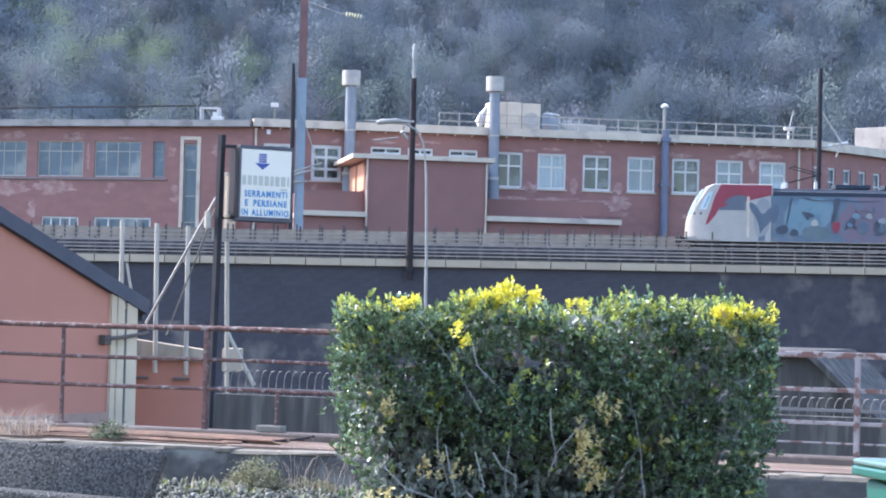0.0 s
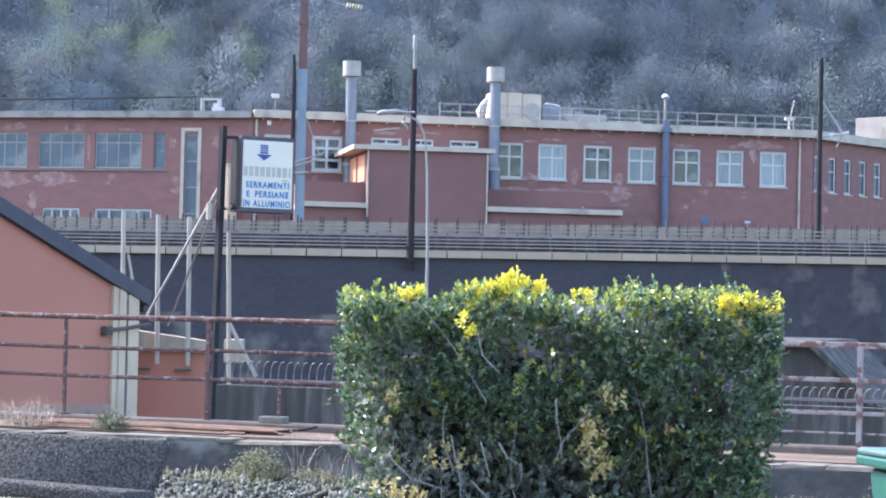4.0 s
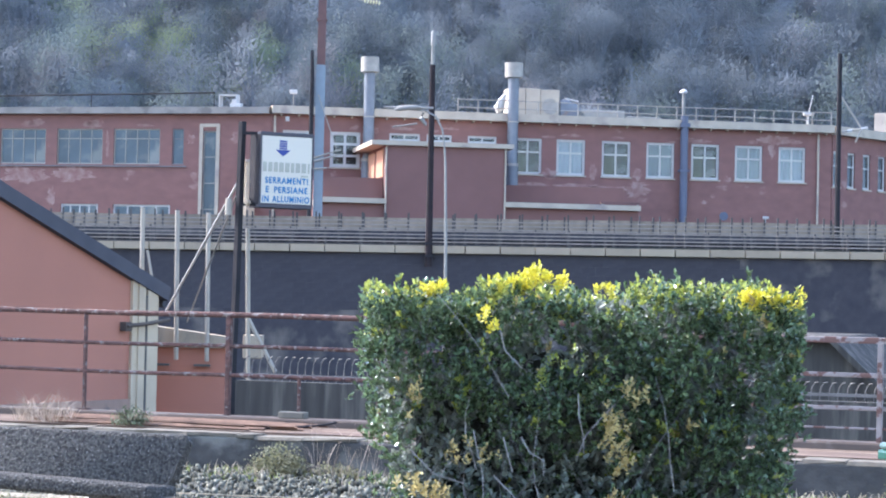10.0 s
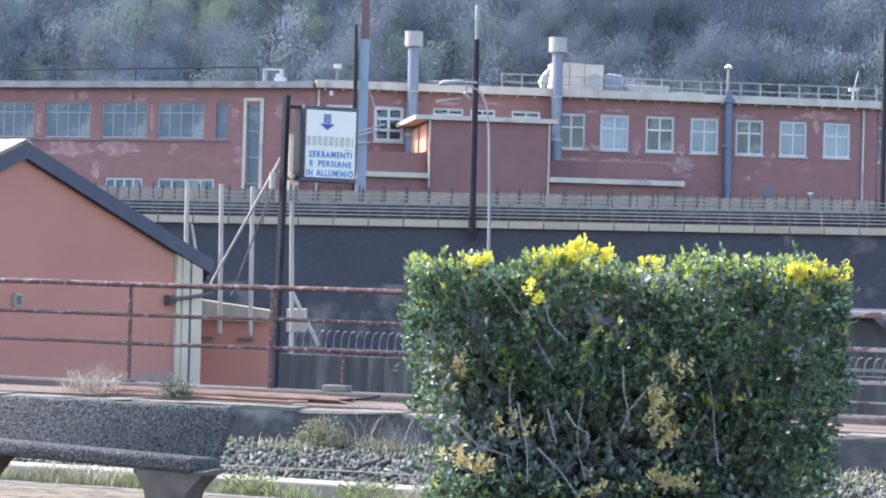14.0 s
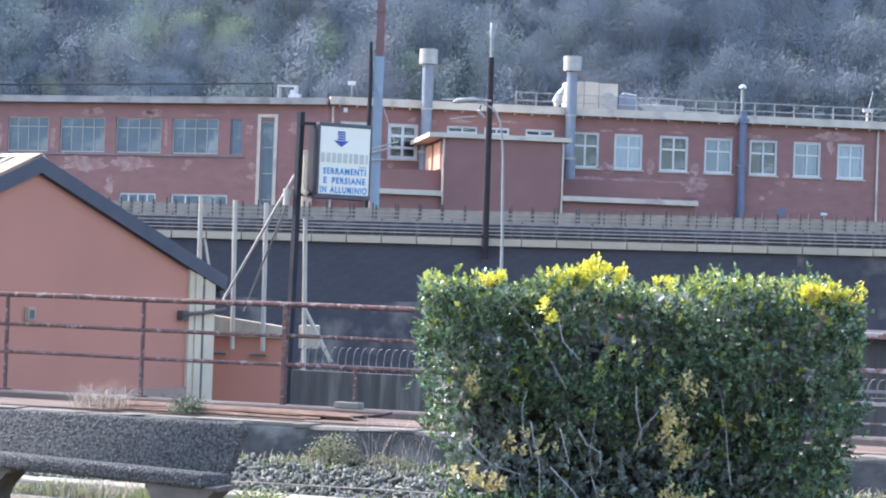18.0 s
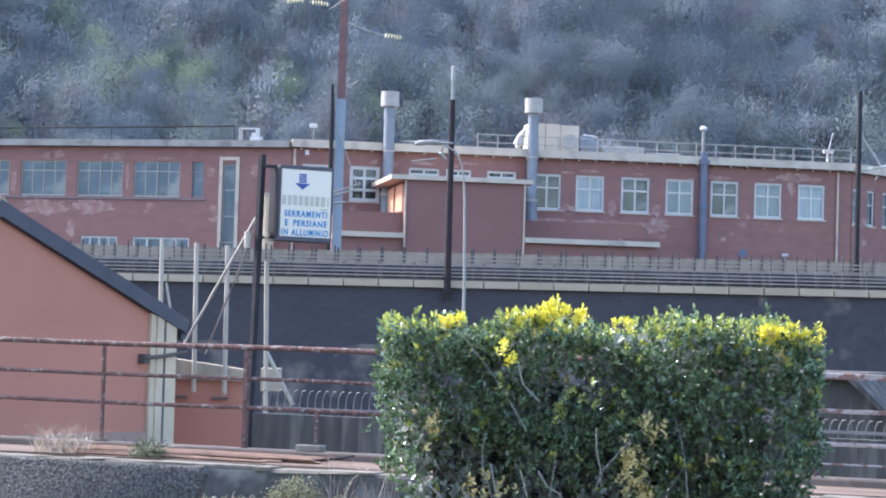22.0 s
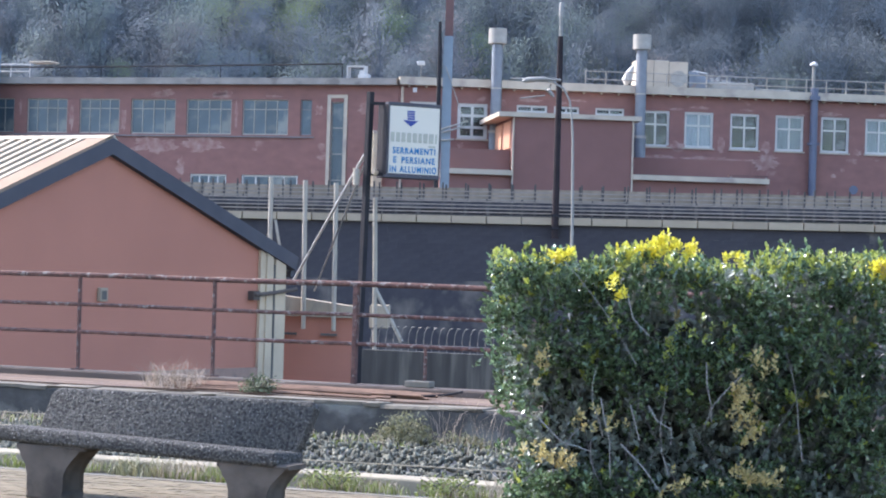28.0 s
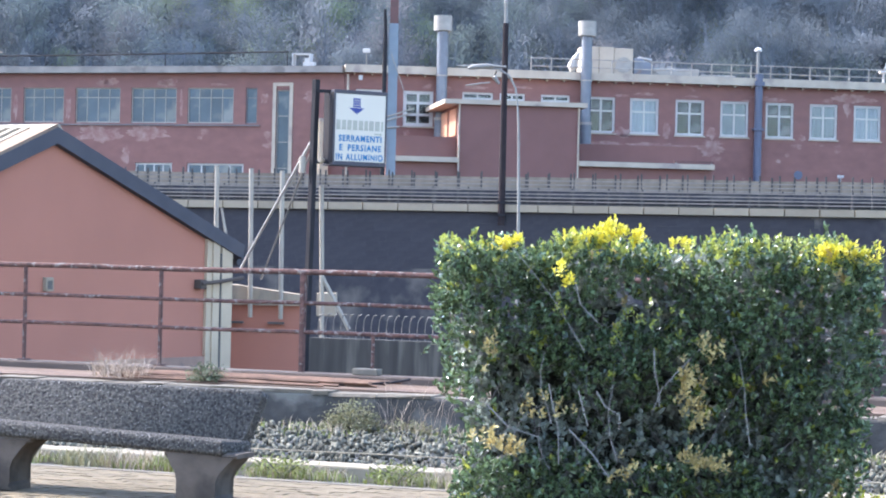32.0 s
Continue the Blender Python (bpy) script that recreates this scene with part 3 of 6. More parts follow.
for s, z, w, h in [(18.9, 10.0, 0.9, 0.35), (21.8, 10.4, 0.7, 1.4), (24.9, 10.35, 0.8, 0.9), (17.6, 9.45, 3.0, 0.4), (20.6, 9.4, 3.6, 0.45), (23.0, 9.35, 3.0, 0.45), (24.9, 9.25, 2.2, 1.1), (18.8, 10.25, 1.5, 0.7), (34.6, 13.0, 3.0, 0.7), (29.2, 12.75, 1.8, 0.35),
                   (34.3, 12.3, 0.6, 1.2), (8.9, 12.9, 1.8, 0.25), (4.2, 9.7, 0.5, 0.5), (18.7, 12.7, 1.2, 0.25), (28.2, 12.9, 1.5, 0.2), (15.6, 9.9, 1.4, 0.4), (10.9, 12.8, 0.9, 0.25), (30.2, 9.0, 0.4, 0.3), (17.2, 9.3, 1.2, 0.25), (21.9, 9.5, 1.0, 0.25), (25.0, 9.7, 1.6, 0.35), (27.2, 12.6, 0.8, 0.2), (20.3, 12.85, 1.6, 0.25), (23.5, 12.8, 1.2, 0.2), (8.4, 12.95, 1.2, 0.3), (12.0, 13.0, 1.5, 0.2), (31.2, 10.2, 0.7, 0.5), (33.0, 12.8, 1.0, 0.3), (36.0, 12.9, 1.1, 0.3), (29.6, 8.6, 0.5, 0.3), (6.9, 12.7, 0.7, 0.5)]:
    patch(RIGHT, s, z, w, h)
for s, z, w, h in [(-17.6, 9.4, 4.2, 1.3), (-14.0, 9.5, 3.6, 1.2), (-16.9, 13.0, 1.5, 0.5), (-12.6, 12.95, 1.5, 0.7), (-20.0, 11.2, 0.45, 2.0), (-17.4, 12.9, 1.2, 0.5), (-12.9, 12.9, 1.3, 0.5), (-11.6, 11.5, 0.3, 2.0), (-15.6, 8.0, 0.8, 1.2),
                   (-5.6, 11.9, 0.6, 0.9), (-10.2, 9.2, 0.4, 0.2), (-2.3, 12.0, 1.2, 0.8), (-24.0, 11.3, 0.4, 1.8), (-9.0, 12.8, 1.5, 0.2), (-28.0, 12.0, 0.3, 1.2)]:
    patch(LEFT, s, z, w, h)
for s in (0.25, 37.6):
    part("drainpipe", tubes(([(RIGHT @ Vector((s, -0.12, z))) for z in (Z0, 13.5)], 0.08)), FASCIA, factory)
# projecting stair block and low wing
part("block_wall", boxes((6.4, 14.05, -9, -0.002, Z0, 11.16), m=RIGHT), ANNEX, factory, "plain brown-red plastered block")
part("block_roof", boxes((5.45, 14.5, -9.3, -0.004, 11.165, 11.45), m=RIGHT), FASCIA, factory)
for y in (-8.2, -4.3):
    part("block_shutter", boxes((6.32, 6.395, y, y + 2.9, 9.25, 10.95), m=RIGHT), ORANGE, factory, "sunlit orange shutter")
for s in (6.42, 14.0):
    part("drainpipe", tubes(([(RIGHT @ Vector((s, -9.08, z))) for z in (6, 11.16)], 0.06)), FASCIA, factory)
part("round_vent", tubes(([(RIGHT @ Vector((31.0, y, 7.7))) for y in (-0.05, 0.1)], 0.3), sides=18), BLUEPIPE, factory)
part("vent_stub", tubes(([(RIGHT @ Vector((33.8, -0.4, z))) for z in (6.0, 7.62)], 0.07), ([(RIGHT @ Vector((33.65, -0.4, 7.66))), (RIGHT @ Vector((34.05, -0.4, 7.66)))], 0.1), sides=8), WHITE, factory)
for a, b in ((2.5, 6.39), (14.06, 22.7)):
    part("wing_wall", boxes((a, b, -8.8, -0.004, Z0, 7.5), m=RIGHT), ANNEX, factory)
    part("wing_upper_wall", boxes((a + 0.02, b - 0.02, -8.3 if a < 5 else -5.0, -0.006, 7.83, 9.12), m=RIGHT), ANNEX, factory)
    part("wing_roof", boxes((a - 0.1 if a < 5 else a + 0.01, b - 0.002 if a < 5 else b + 0.1, -9.2, -0.006, 7.502, 7.82), m=RIGHT), FASCIA, factory)
part("pier", boxes((-0.3, 0.3, -0.3, 0.3, 6.7, 10.3), m=LEFT @ pose(-1.2, -0.6, 0, 0, 0, -50)), CREAM, factory, "sunlit cream pier")
part("pier_cap", boxes((-0.4, 0.4, -0.4, 0.4, 10.302, 10.5), m=LEFT @ pose(-1.2, -0.6, 0, 0, 0, -50)), FASCIA, factory)
part("roof_plank", boxes((20.2, 22.75, -9.1, -8.9, 7.9, 8.02), m=RIGHT), RUSTMAST, factory, "brown plank on the wing roof")
part("roof_plank_support", boxes((20.3, 20.38, -9.1, -8.9, 7.842, 7.898), (22.6, 22.68, -9.1, -8.9, 7.842, 7.898), m=RIGHT), GALV, factory)
# unseen dark sheet, added to cut light bounced onto the upper wall
part("wing_felt", boxes((14.2, 22.6, -9.1, -5.02, 7.824, 7.84), m=RIGHT), ROOFING, factory, "added dark sheet that cuts bounced light")
part("floodlight", boxes((0.9, 1.15, -0.6, -0.56, 13.1, 13.4), m=RIGHT), WHITE, factory)


def chimney(m, s, y, base, top):
    c = thing("flue_chimney", factory.matrix_basis @ m @ Matrix.Translation((s, y, 0)), "round grey steel flue with a wide drum cowl", "chimney", "factory flues")
    part("shaft", tubes(([(0, 0, base), (0, 0, base + 2.6)], 0.42), ([(0, 0, base + 2.6), (0, 0, top - 1.0)], 0.36), sides=16), DUCT, c, smooth=True)
    part("cowl", tubes(([(0, 0, top - 0.98), (0, 0, top)], 0.6), sides=18), GALV, c, smooth=True)
    for za, zb, r in ((2.5, 2.68, 0.47), (5.4, 5.5, 0.41)):
        part("collar", tubes(([(0, 0, base + za), (0, 0, base + zb)], r), sides=16), GALV, c, smooth=True)
    for sg in (-1, 1):
        part("strut", tubes(([(0.3 * sg, 0, top - 1.25), (0.5 * sg, 0, top - 0.95)], 0.03), sides=5), GALV, c)
    return c


chimney(RIGHT, 6.4, -0.65, 8.1, 17.5)
chimney(RIGHT, 16.1, -0.65, 8.1, 17.5)
pipe = thing("vent_pipe", factory.matrix_basis @ RIGHT @ Matrix.Translation((28.0, -0.45, 0)), "tall blue-grey vent pipe on the factory wall", "pipe")
part("lower_pipe", tubes(([(0, 0, Z0), (0, 0, 14.4)], 0.26), sides=14), BLUEPIPE, pipe, smooth=True)
part("upper_pipe", tubes(([(-0.1, 0, 14.3), (-0.1, 0, 16.0)], 0.1), sides=10), LAMPGREY, pipe, smooth=True)
part("cap", tubes(([(-0.1, 0, 15.95), (-0.1, 0, 16.08), (-0.1, 0, 16.2)], [0.28, 0.26, 0.08]), sides=12), WHITE, pipe, smooth=True)
part("clamp", boxes((-0.33, 0.33, -0.3, 0.3, 13.62, 13.9)), BLUEPIPE, pipe)
part("clamp", boxes((-0.34, 0.34, -0.32, 0.3, 10.6, 10.75)), BLUEPIPE, pipe)

roofrail = thing("roof_railing", factory.matrix_basis @ RIGHT, "pale galvanised safety railing along the factory roof", "railing")
bm = bmesh.new()
for z in (14.45, 14.98):
    tube(bm, [(12.4, -0.4, z), (38.4, -0.4, z)], 0.04, 6)
part("rail", bm, GALV, roofrail)
bm = bmesh.new()
tube(bm, [(0, -0.4, 14.1), (0, -0.4, 15.0)], 0.045, 6)
post = finish("post", bm, GALV)
for i in range(20):
    share("post", post, roofrail, Matrix.Translation((12.4 + i * 1.368, 0, 0)))

unit = thing("roof_unit", factory.matrix_basis @ RIGHT @ pose(18.2, 2.5, 13.9), "beige air handling cabinet on the factory roof", "ventilation unit")
for x0, x1, z1 in ((-1.75, -0.62, 2.25), (-0.6, 0.42, 2.25), (0.44, 1.75, 2.2)):
    part("cabinet", boxes((x0, x1, 0, 2, 0, z1), bevel=0.04), FASCIA, unit)
part("intake", tubes(([(1.1, -0.06, 1.05), (1.1, -0.01, 1.05)], 0.55), sides=18), GALV, unit, "grey round intake")
bm = bmesh.new()
prism(bm, [(1.8, 0), (1.8, 1.55), (2.3, 1.6), (3.0, 1.3), (3.9, 0.4), (4.0, 0)], 0.1, 1.7)
bmesh.ops.bevel(bm, geom=list(bm.edges), offset=0.12, segments=3, affect="EDGES", profile=0.5)
part("hood", bm, DUCT, unit, "sloping grey hood", smooth=True)
part("hood_cap", boxes((2.0, 2.95, 0.2, 1.6, 1.56, 1.68), m=pose(0, 0, 0.3, 0, 8, 0), bevel=0.04), WHITE, unit, "bright white sheet")
unit = thing("roof_duct", factory.matrix_basis @ RIGHT @ pose(24.0, 2.6, 13.9), "low grey duct lying on the factory roof", "duct")
part("casing", boxes((-2.8, 0.6, 0, 1, 0, 0.95), (0.7, 3.2, 0.1, 0.9, 0, 0.6), bevel=0.05), GALV, unit)
unit = thing("roof_cowl", factory.matrix_basis @ RIGHT @ pose(15.3, 0.2, 13.9), "bent white metal vent cowl on the roof edge", "vent")
part("cowl", tubes(([(0, 0, 0), (0, 0, 0.6), (0.15, -0.1, 1.1), (0.4, -0.2, 1.6)], [0.3, 0.36, 0.25, 0.08]), sides=10), WHITE, unit, smooth=True)
unit = thing("roof_unit", factory.matrix_basis @ LEFT @ pose(-3.15, 0.6, 13.95), "small white machine on the factory roof edge", "ventilation unit")
part("frame", boxes((-0.8, -0.72, 0, 0.6, 0, 0.9), (0.4, 0.48, 0, 0.6, 0, 0.9), (-0.8, 0.48, 0, 0.6, 0.9, 0.98)), WHITE, unit)
part("casing", boxes((0.0, 0.75, 0.02, 0.55, 0.02, 0.4), (0.1, 0.4, 0.02, 0.5, 0.41, 0.65), bevel=0.03), WHITE, unit)
unit = thing("roof_lamp", factory.matrix_basis @ RIGHT @ pose(1.5, 0.6, 13.9), "small white floodlight on a thin roof pole", "lamp")
part("pole", tubes(([(0, 0, 0), (0, 0, 1.2)], 0.03), sides=6), GALV, unit)
part("head", boxes((-0.25, 0.25, -0.1, 0.1, 1.1, 1.38), bevel=0.04), WHITE, unit)
unit = thing("roof_antenna", factory.matrix_basis @ RIGHT @ pose(36.9, 0.2, 13.9), "small white roof antenna with a slanted rod", "antenna")
part("mast", tubes(([(0, 0, 0), (0, 0, 1.0)], 0.09), ([(0.05, 0, 1.0), (0.35, 0, 2.3)], 0.035), sides=8), WHITE, unit)
part("dish", tubes(([(-0.3, 0, 1.0), (0.4, 0, 1.02)], 0.14), sides=10), WHITE, unit, smooth=True)
unit = thing("roof_box", factory.matrix_basis @ FAR @ pose(9.6, 1.5, 14.05), "white rooftop cabin with hanging cables", "ventilation unit")
part("cabin", boxes((3.4, 7.5, 0, 3, 0, 2.1), bevel=0.05), OLDFASCIA, unit)
part("cable", tubes(([(5.0, -0.05, 2.1), (4.9, -0.1, 0.9), (3.2, -0.1, -0.2)], 0.05), ([(6.2, -0.05, 2.1), (6.1, -0.1, 1.0)], 0.05), sides=6), DARKSTEEL, unit)
line = thing("roof_cable", factory.matrix_basis @ LEFT, "dark cable strung above the factory roof", "cable")
part("strand", tubes(([(-42, 0.3, 14.72), (-20, 0.3, 14.82), (-4.1, 0.3, 15.0)], 0.06), sides=6), DARKSTEEL, line)
for s in (-38, -30, -22, -13, -4.15):
    part("stay", tubes(([(s, 0.3, 13.9), (s, 0.3, 14.85)], 0.03), sides=5), DARKSTEEL, line)
line = thing("roof_platform", factory.matrix_basis @ LEFT @ pose(-28.0, 0.6, 13.7), "small railed roof platform with a pale canopy", "platform")
part("guard", tubes(([(-2, 0, 1.3), (0.3, 0, 1.3)], 0.04), ([(-2, 0, 0.8), (0.3, 0, 0.8)], 0.04), ([(-1.2, 0, 0), (-1.2, 0, 1.3)], 0.04), ([(0.3, 0, 0), (0.3, 0, 1.3)], 0.04), sides=6), WHITE, line)
part("canopy", boxes((0.2, 1.95, 0, 1.2, 1.42, 1.54), bevel=0.03), FASCIA, line)
net = thing("scaffold", factory.matrix_basis @ LEFT @ pose(-28.6, -2.0, 0), "scaffold hung with blue sheeting and dark netting", "scaffold")
for i in range(6):
    part("sheeting", boxes((-1.9 * (i + 1) + 0.03, -1.9 * i, 0, 0.06, 13.5, 15.75 + 0.08 * i)), BLUENET, net)
    part("netting", boxes((-1.9 * (i + 1) + 0.03, -1.9 * i, 0.01, 0.05, 3, 13.48)), NAVYNET, net)
    part("standard", tubes(([(-1.9 * i, -0.06, Z0), (-1.9 * i, -0.06, 15.8)], 0.035), sides=6), BLUEPIPE, net)
for z in (9.2, 11.2, 13.2, 14.4, 15.6):
    part("ledger", tubes(([(-11.4, -0.08, z), (0, -0.08, z)], 0.03), sides=6), BLUEPIPE, net)

# ---- railway viaduct ----
RISE = -0.42
VIA = pose(-7.0, 126.0, 0, 0, RISE, 0)
viaduct = thing("retaining_wall", VIA, "long dark stone railway wall with a pale concrete cap", "wall", kind="structure")
bm = bmesh.new()
rng = random.Random(11)
block_me = finish("stone_block", boxes((0, 1, 0, 1, 0, 1)), STONE1B)
near = 0
z = -3.6
while z < 4.05:
    h = rng.uniform(0.42, 0.6)
    x = -48.0 + rng.uniform(0, 1)
    top = min(z + h, 4.05)
    while x < 62:
        w = rng.uniform(0.7, 1.6)
        d = rng.uniform(0.0, 0.012)
        if z > 0.6 and -9 < x < 24 and near < 290:
            near += 1
            share("stone_block", block_me, viaduct, Matrix.Translation((x + 0.003, -d, z + 0.003)) @ Matrix.Diagonal((w - 0.006, 0.5 + d, top - z - 0.006, 1)))
        else:
            box(bm, x + 0.003, x + w - 0.003, -d, 0.5, z + 0.003, top - 0.003)
        x += w
    z += h
tagged(part("stonework", bm, STONE, viaduct, "dark stone blocks"), kind="stuff")
part("core", boxes((-48, 62, 0.012, 8.5, -3.6, 4.06)), STONE, viaduct)
part("track_bed", boxes((-48, 62, 0.7, 8.4, 4.07, 4.6)), GROUND, viaduct)
bm = bmesh.new()
box(bm, 0.025, 1.905, -0.3, 0.6, 4.09, 4.5, bevel=0.02)
cap_me = finish("cap_slab", bm, CAP)
for i in range(-24, 32):
    share("cap_slab", cap_me, viaduct, Matrix.Translation((i * 1.935, 0, 0)))
bm = bmesh.new()
box(bm, 0.015, 1.285, 6.9, 7.1, 5.52, 6.28)
box(bm, 0.12, 1.18, 6.86, 6.9, 5.66, 6.16)
panel_me = finish("parapet_panel", bm, PARAPET)
for i in range(-36, 47):
    share("parapet_panel", panel_me, viaduct, Matrix.Translation((i * 1.3, 0, 0.02 * math.sin(i * 7.3))))
post_me = finish("parapet_post", boxes((-0.05, 0.05, 6.78, 6.858, 5.3, 6.5)), POSTDARK)
for i in range(-36, 47):
    share("parapet_post", post_me, viaduct, pose(i * 1.3, 0, 0.03 * math.sin(i * 5.1), 0, 0.1 * math.sin(i * 2.3), 0))
part("parapet_foot", boxes((-48, 62, 6.92, 7.3, 4.6, 5.515)), STONE, viaduct)
for y, step, lo, hi, zs, first, last in ((0.15, 1.935, 4.5, 5.46, (4.72, 4.92, 5.12, 5.32), -24, 31), (2.6, 1.3, 4.6, 6.42, (5.5, 5.72, 5.95), -36, 46)):
    f = thing("trackside_fence", VIA @ Matrix.Translation((0, y, 0)), "weathered grey steel fence of posts and rails beside the track", "fence", "trackside fences")
    bm = bmesh.new()
    box(bm, -0.045, 0.045, -0.05, 0.05, lo, hi)
    box(bm, -0.1, 0.1, -0.1, 0.1, lo, lo + 0.03)
    me = finish("post", bm, POSTDARK)
    for i in range(first, last + 1):
        share("post", me, f, pose(i * step, 0, 0, 0, 1.2 * math.sin(i * 3.1), 0))
    for zr in zs:
        part("rail", boxes((first * step, last * step, -0.085, -0.052, zr - 0.035, zr + 0.035)), FRAIL, f)
for y in (3.3, 4.74):
    r = thing("running_rail", VIA @ Matrix.Translation((0, y, 0)), "steel running rail on the track bed", "rail", "running rails", "structure")
    part("rail_section", boxes((-48, 62, -0.07, 0.07, 4.6, 4.64), (-48, 62, -0.01, 0.01, 4.64, 4.9), (-48, 62, -0.036, 0.036, 4.9, 4.95)), DARKSTEEL, r)


mast = thing("portal_mast", pose(-5.93, 134.5, 4.5), "tall steel mast, blue-grey below and rust red above", "mast")
part("lower_shaft", boxes((-0.27, 0.27, -0.25, -0.2, 0, 10.8), (-0.27, 0.27, 0.2, 0.25, 0, 10.8), (-0.05, 0.2, -0.2, 0.2, 0, 10.8)), BLUEMAST, mast)
part("upper_shaft", boxes((-0.22, 0.25, -0.22, 0.22, 10.8, 24)), RUSTMAST, mast)
for z in (17.2, 13.4, 5.2):
    part("band", boxes((-0.29, 0.3, -0.28, 0.28, z, z + 0.15)), RUSTMAST if z > 6 else BLUEMAST, mast)
part("stay", tubes(([(-0.1, -0.3, 9.0), (1.1, -0.4, 5.7)], 0.03), ([(-0.5, -0.3, 5.2), (1.3, -0.4, 5.8)], 0.05), ([(-0.5, -0.3, 4.6), (0.5, -0.4, 4.7)], 0.05), sides=6), GALV, mast)
mast2 = thing("catenary_mast", pose(-6.4, 134.0, 4.5), "slim dark steel catenary mast", "mast")
part("shaft", tubes(([(0, 0, 0), (0, 0, 10.0), (-0.04, 0, 11.6)], [0.15, 0.13, 0.08]), sides=10), DARKSTEEL, mast2, smooth=True)
part("arm", tubes(([(0, 0, 5.0), (1.6, 0.3, 5.5)], 0.06), sides=6), GALV, mast2)
lm = thing("signal_mast", pose(0.63, 125.6, 3.4), "tall dark tubular mast with a slim grey top", "mast")
part("shaft", tubes(([(0, 0, 0), (0, 0, 2.5), (0, 0, 11.15)], [0.2, 0.19, 0.15]), sides=12), BROWNSTEEL, lm, smooth=True)
for z in (0.5, 1.2):
    part("bracket", boxes((-0.25, 0.25, -0.22, 0.25, z, z + 0.15)), DARKSTEEL, lm)
part("top_pole", tubes(([(0, 0, 11.15), (0, 0, 12.2)], 0.1), sides=10), LAMPGREY, lm, smooth=True)
part("antenna", tubes(([(0, 0, 12.2), (0, 0, 12.95), (0, 0, 13.05)], [0.13, 0.12, 0.06]), sides=10), LAMPGREY, lm, smooth=True)
cm = thing("catenary_mast", pose(24.45, 132.6, 4.6), "dark catenary mast with a pale bracket arm", "mast")
part("shaft", tubes(([(0, 0, 0), (0, 0, 11.9)], [0.17, 0.13]), sides=10), DARKSTEEL, cm, smooth=True)
part("arm", tubes(([(0.1, 0, 9.4), (1.3, -0.2, 7.5)], 0.06), ([(0, 0, 7.25), (1.3, -0.2, 7.5)], 0.07), ([(1.3, -0.2, 7.5), (0.95, -0.2, 6.7)], 0.045), sides=6), GALV, cm)
for a, b in (((1.25, -0.2, 7.5), (1.65, -0.2, 7.55)), ((0.5, -0.1, 7.35), (0.75, -0.1, 7.4))):
    part("insulator", tubes(([a, b], 0.09), sides=8), WHITE, cm, smooth=True)
for x, y, z, tilt in ((-8.4, 127.5, 20.05, -4), (-7.0, 127.5, 19.95, 6), (-2.85, 127.5, 18.2, 8)):
    w = thing("insulator_string", pose(x, y, z, 0, tilt, 0), "string of pale glass disc insulators", "insulator", "insulator strings")
    for i in range(6):
        part("disc", tubes(([(-0.42 + i * 0.16, 0, 0), (-0.38 + i * 0.16, 0, 0), (-0.33 + i * 0.16, 0, 0)], [0.07, 0.17, 0.06]), sides=10), INSUL, w, smooth=True)
    part("rod", tubes(([(-0.62, 0, 0), (0.6, 0, 0)], 0.03), sides=5), GALV, w)
w = thing("tension_wire", pose(-5.6, 127.5, 0), "thin steel tension wires from the mast", "cable")
part("strand", tubes(([(0.2, 0, 18.9), (2.15, 0, 18.25)], 0.025), ([(-0.9, 0, 19.6), (0, 0, 20.2)], 0.025), sides=4), GALV, w)

lamp = thing("street_lamp", pose(1.28, 100.0, -3.6), "pale grey street lamp with a curved arm", "street lamp")
part("pole", tubes(([(0, 0, 0), (0, 0, 2.5), (-0.03, 0, 7.5), (-0.12, 0, 11.1), (-0.2, 0, 12.1)], [0.09, 0.08, 0.065, 0.05, 0.04]), sides=12), LAMPGREY, lamp, smooth=True)
part("arm", tubes(([(-0.2, 0, 12.1), (-0.3, 0, 12.7), (-0.6, 0, 13.25), (-1.1, 0, 13.5), (-2.1, 0, 13.55)], 0.045), sides=10), LAMPGREY, lamp, smooth=True)
part("head", tubes(([(-1.2, -0.1, 13.6), (-1.5, -0.1, 13.62), (-2.2, -0.1, 13.55), (-2.4, -0.1, 13.48)], [0.05, 0.1, 0.12, 0.04]), sides=12), LAMPGREY, lamp, smooth=True)
part("head", tubes(([(-1.15, 0.1, 13.4), (-1.25, 0.1, 13.15), (-1.0, 0.1, 12.85)], [0.05, 0.11, 0.06]), sides=12), LAMPGREY, lamp, smooth=True)
part("bracket", tubes(([(-0.7, 0, 13.6), (-2.9, 0.1, 13.6)], 0.05), ([(-1.4, 0, 12.9), (-2.5, 0.1, 12.75)], 0.03), sides=8), LAMPGREY, lamp)


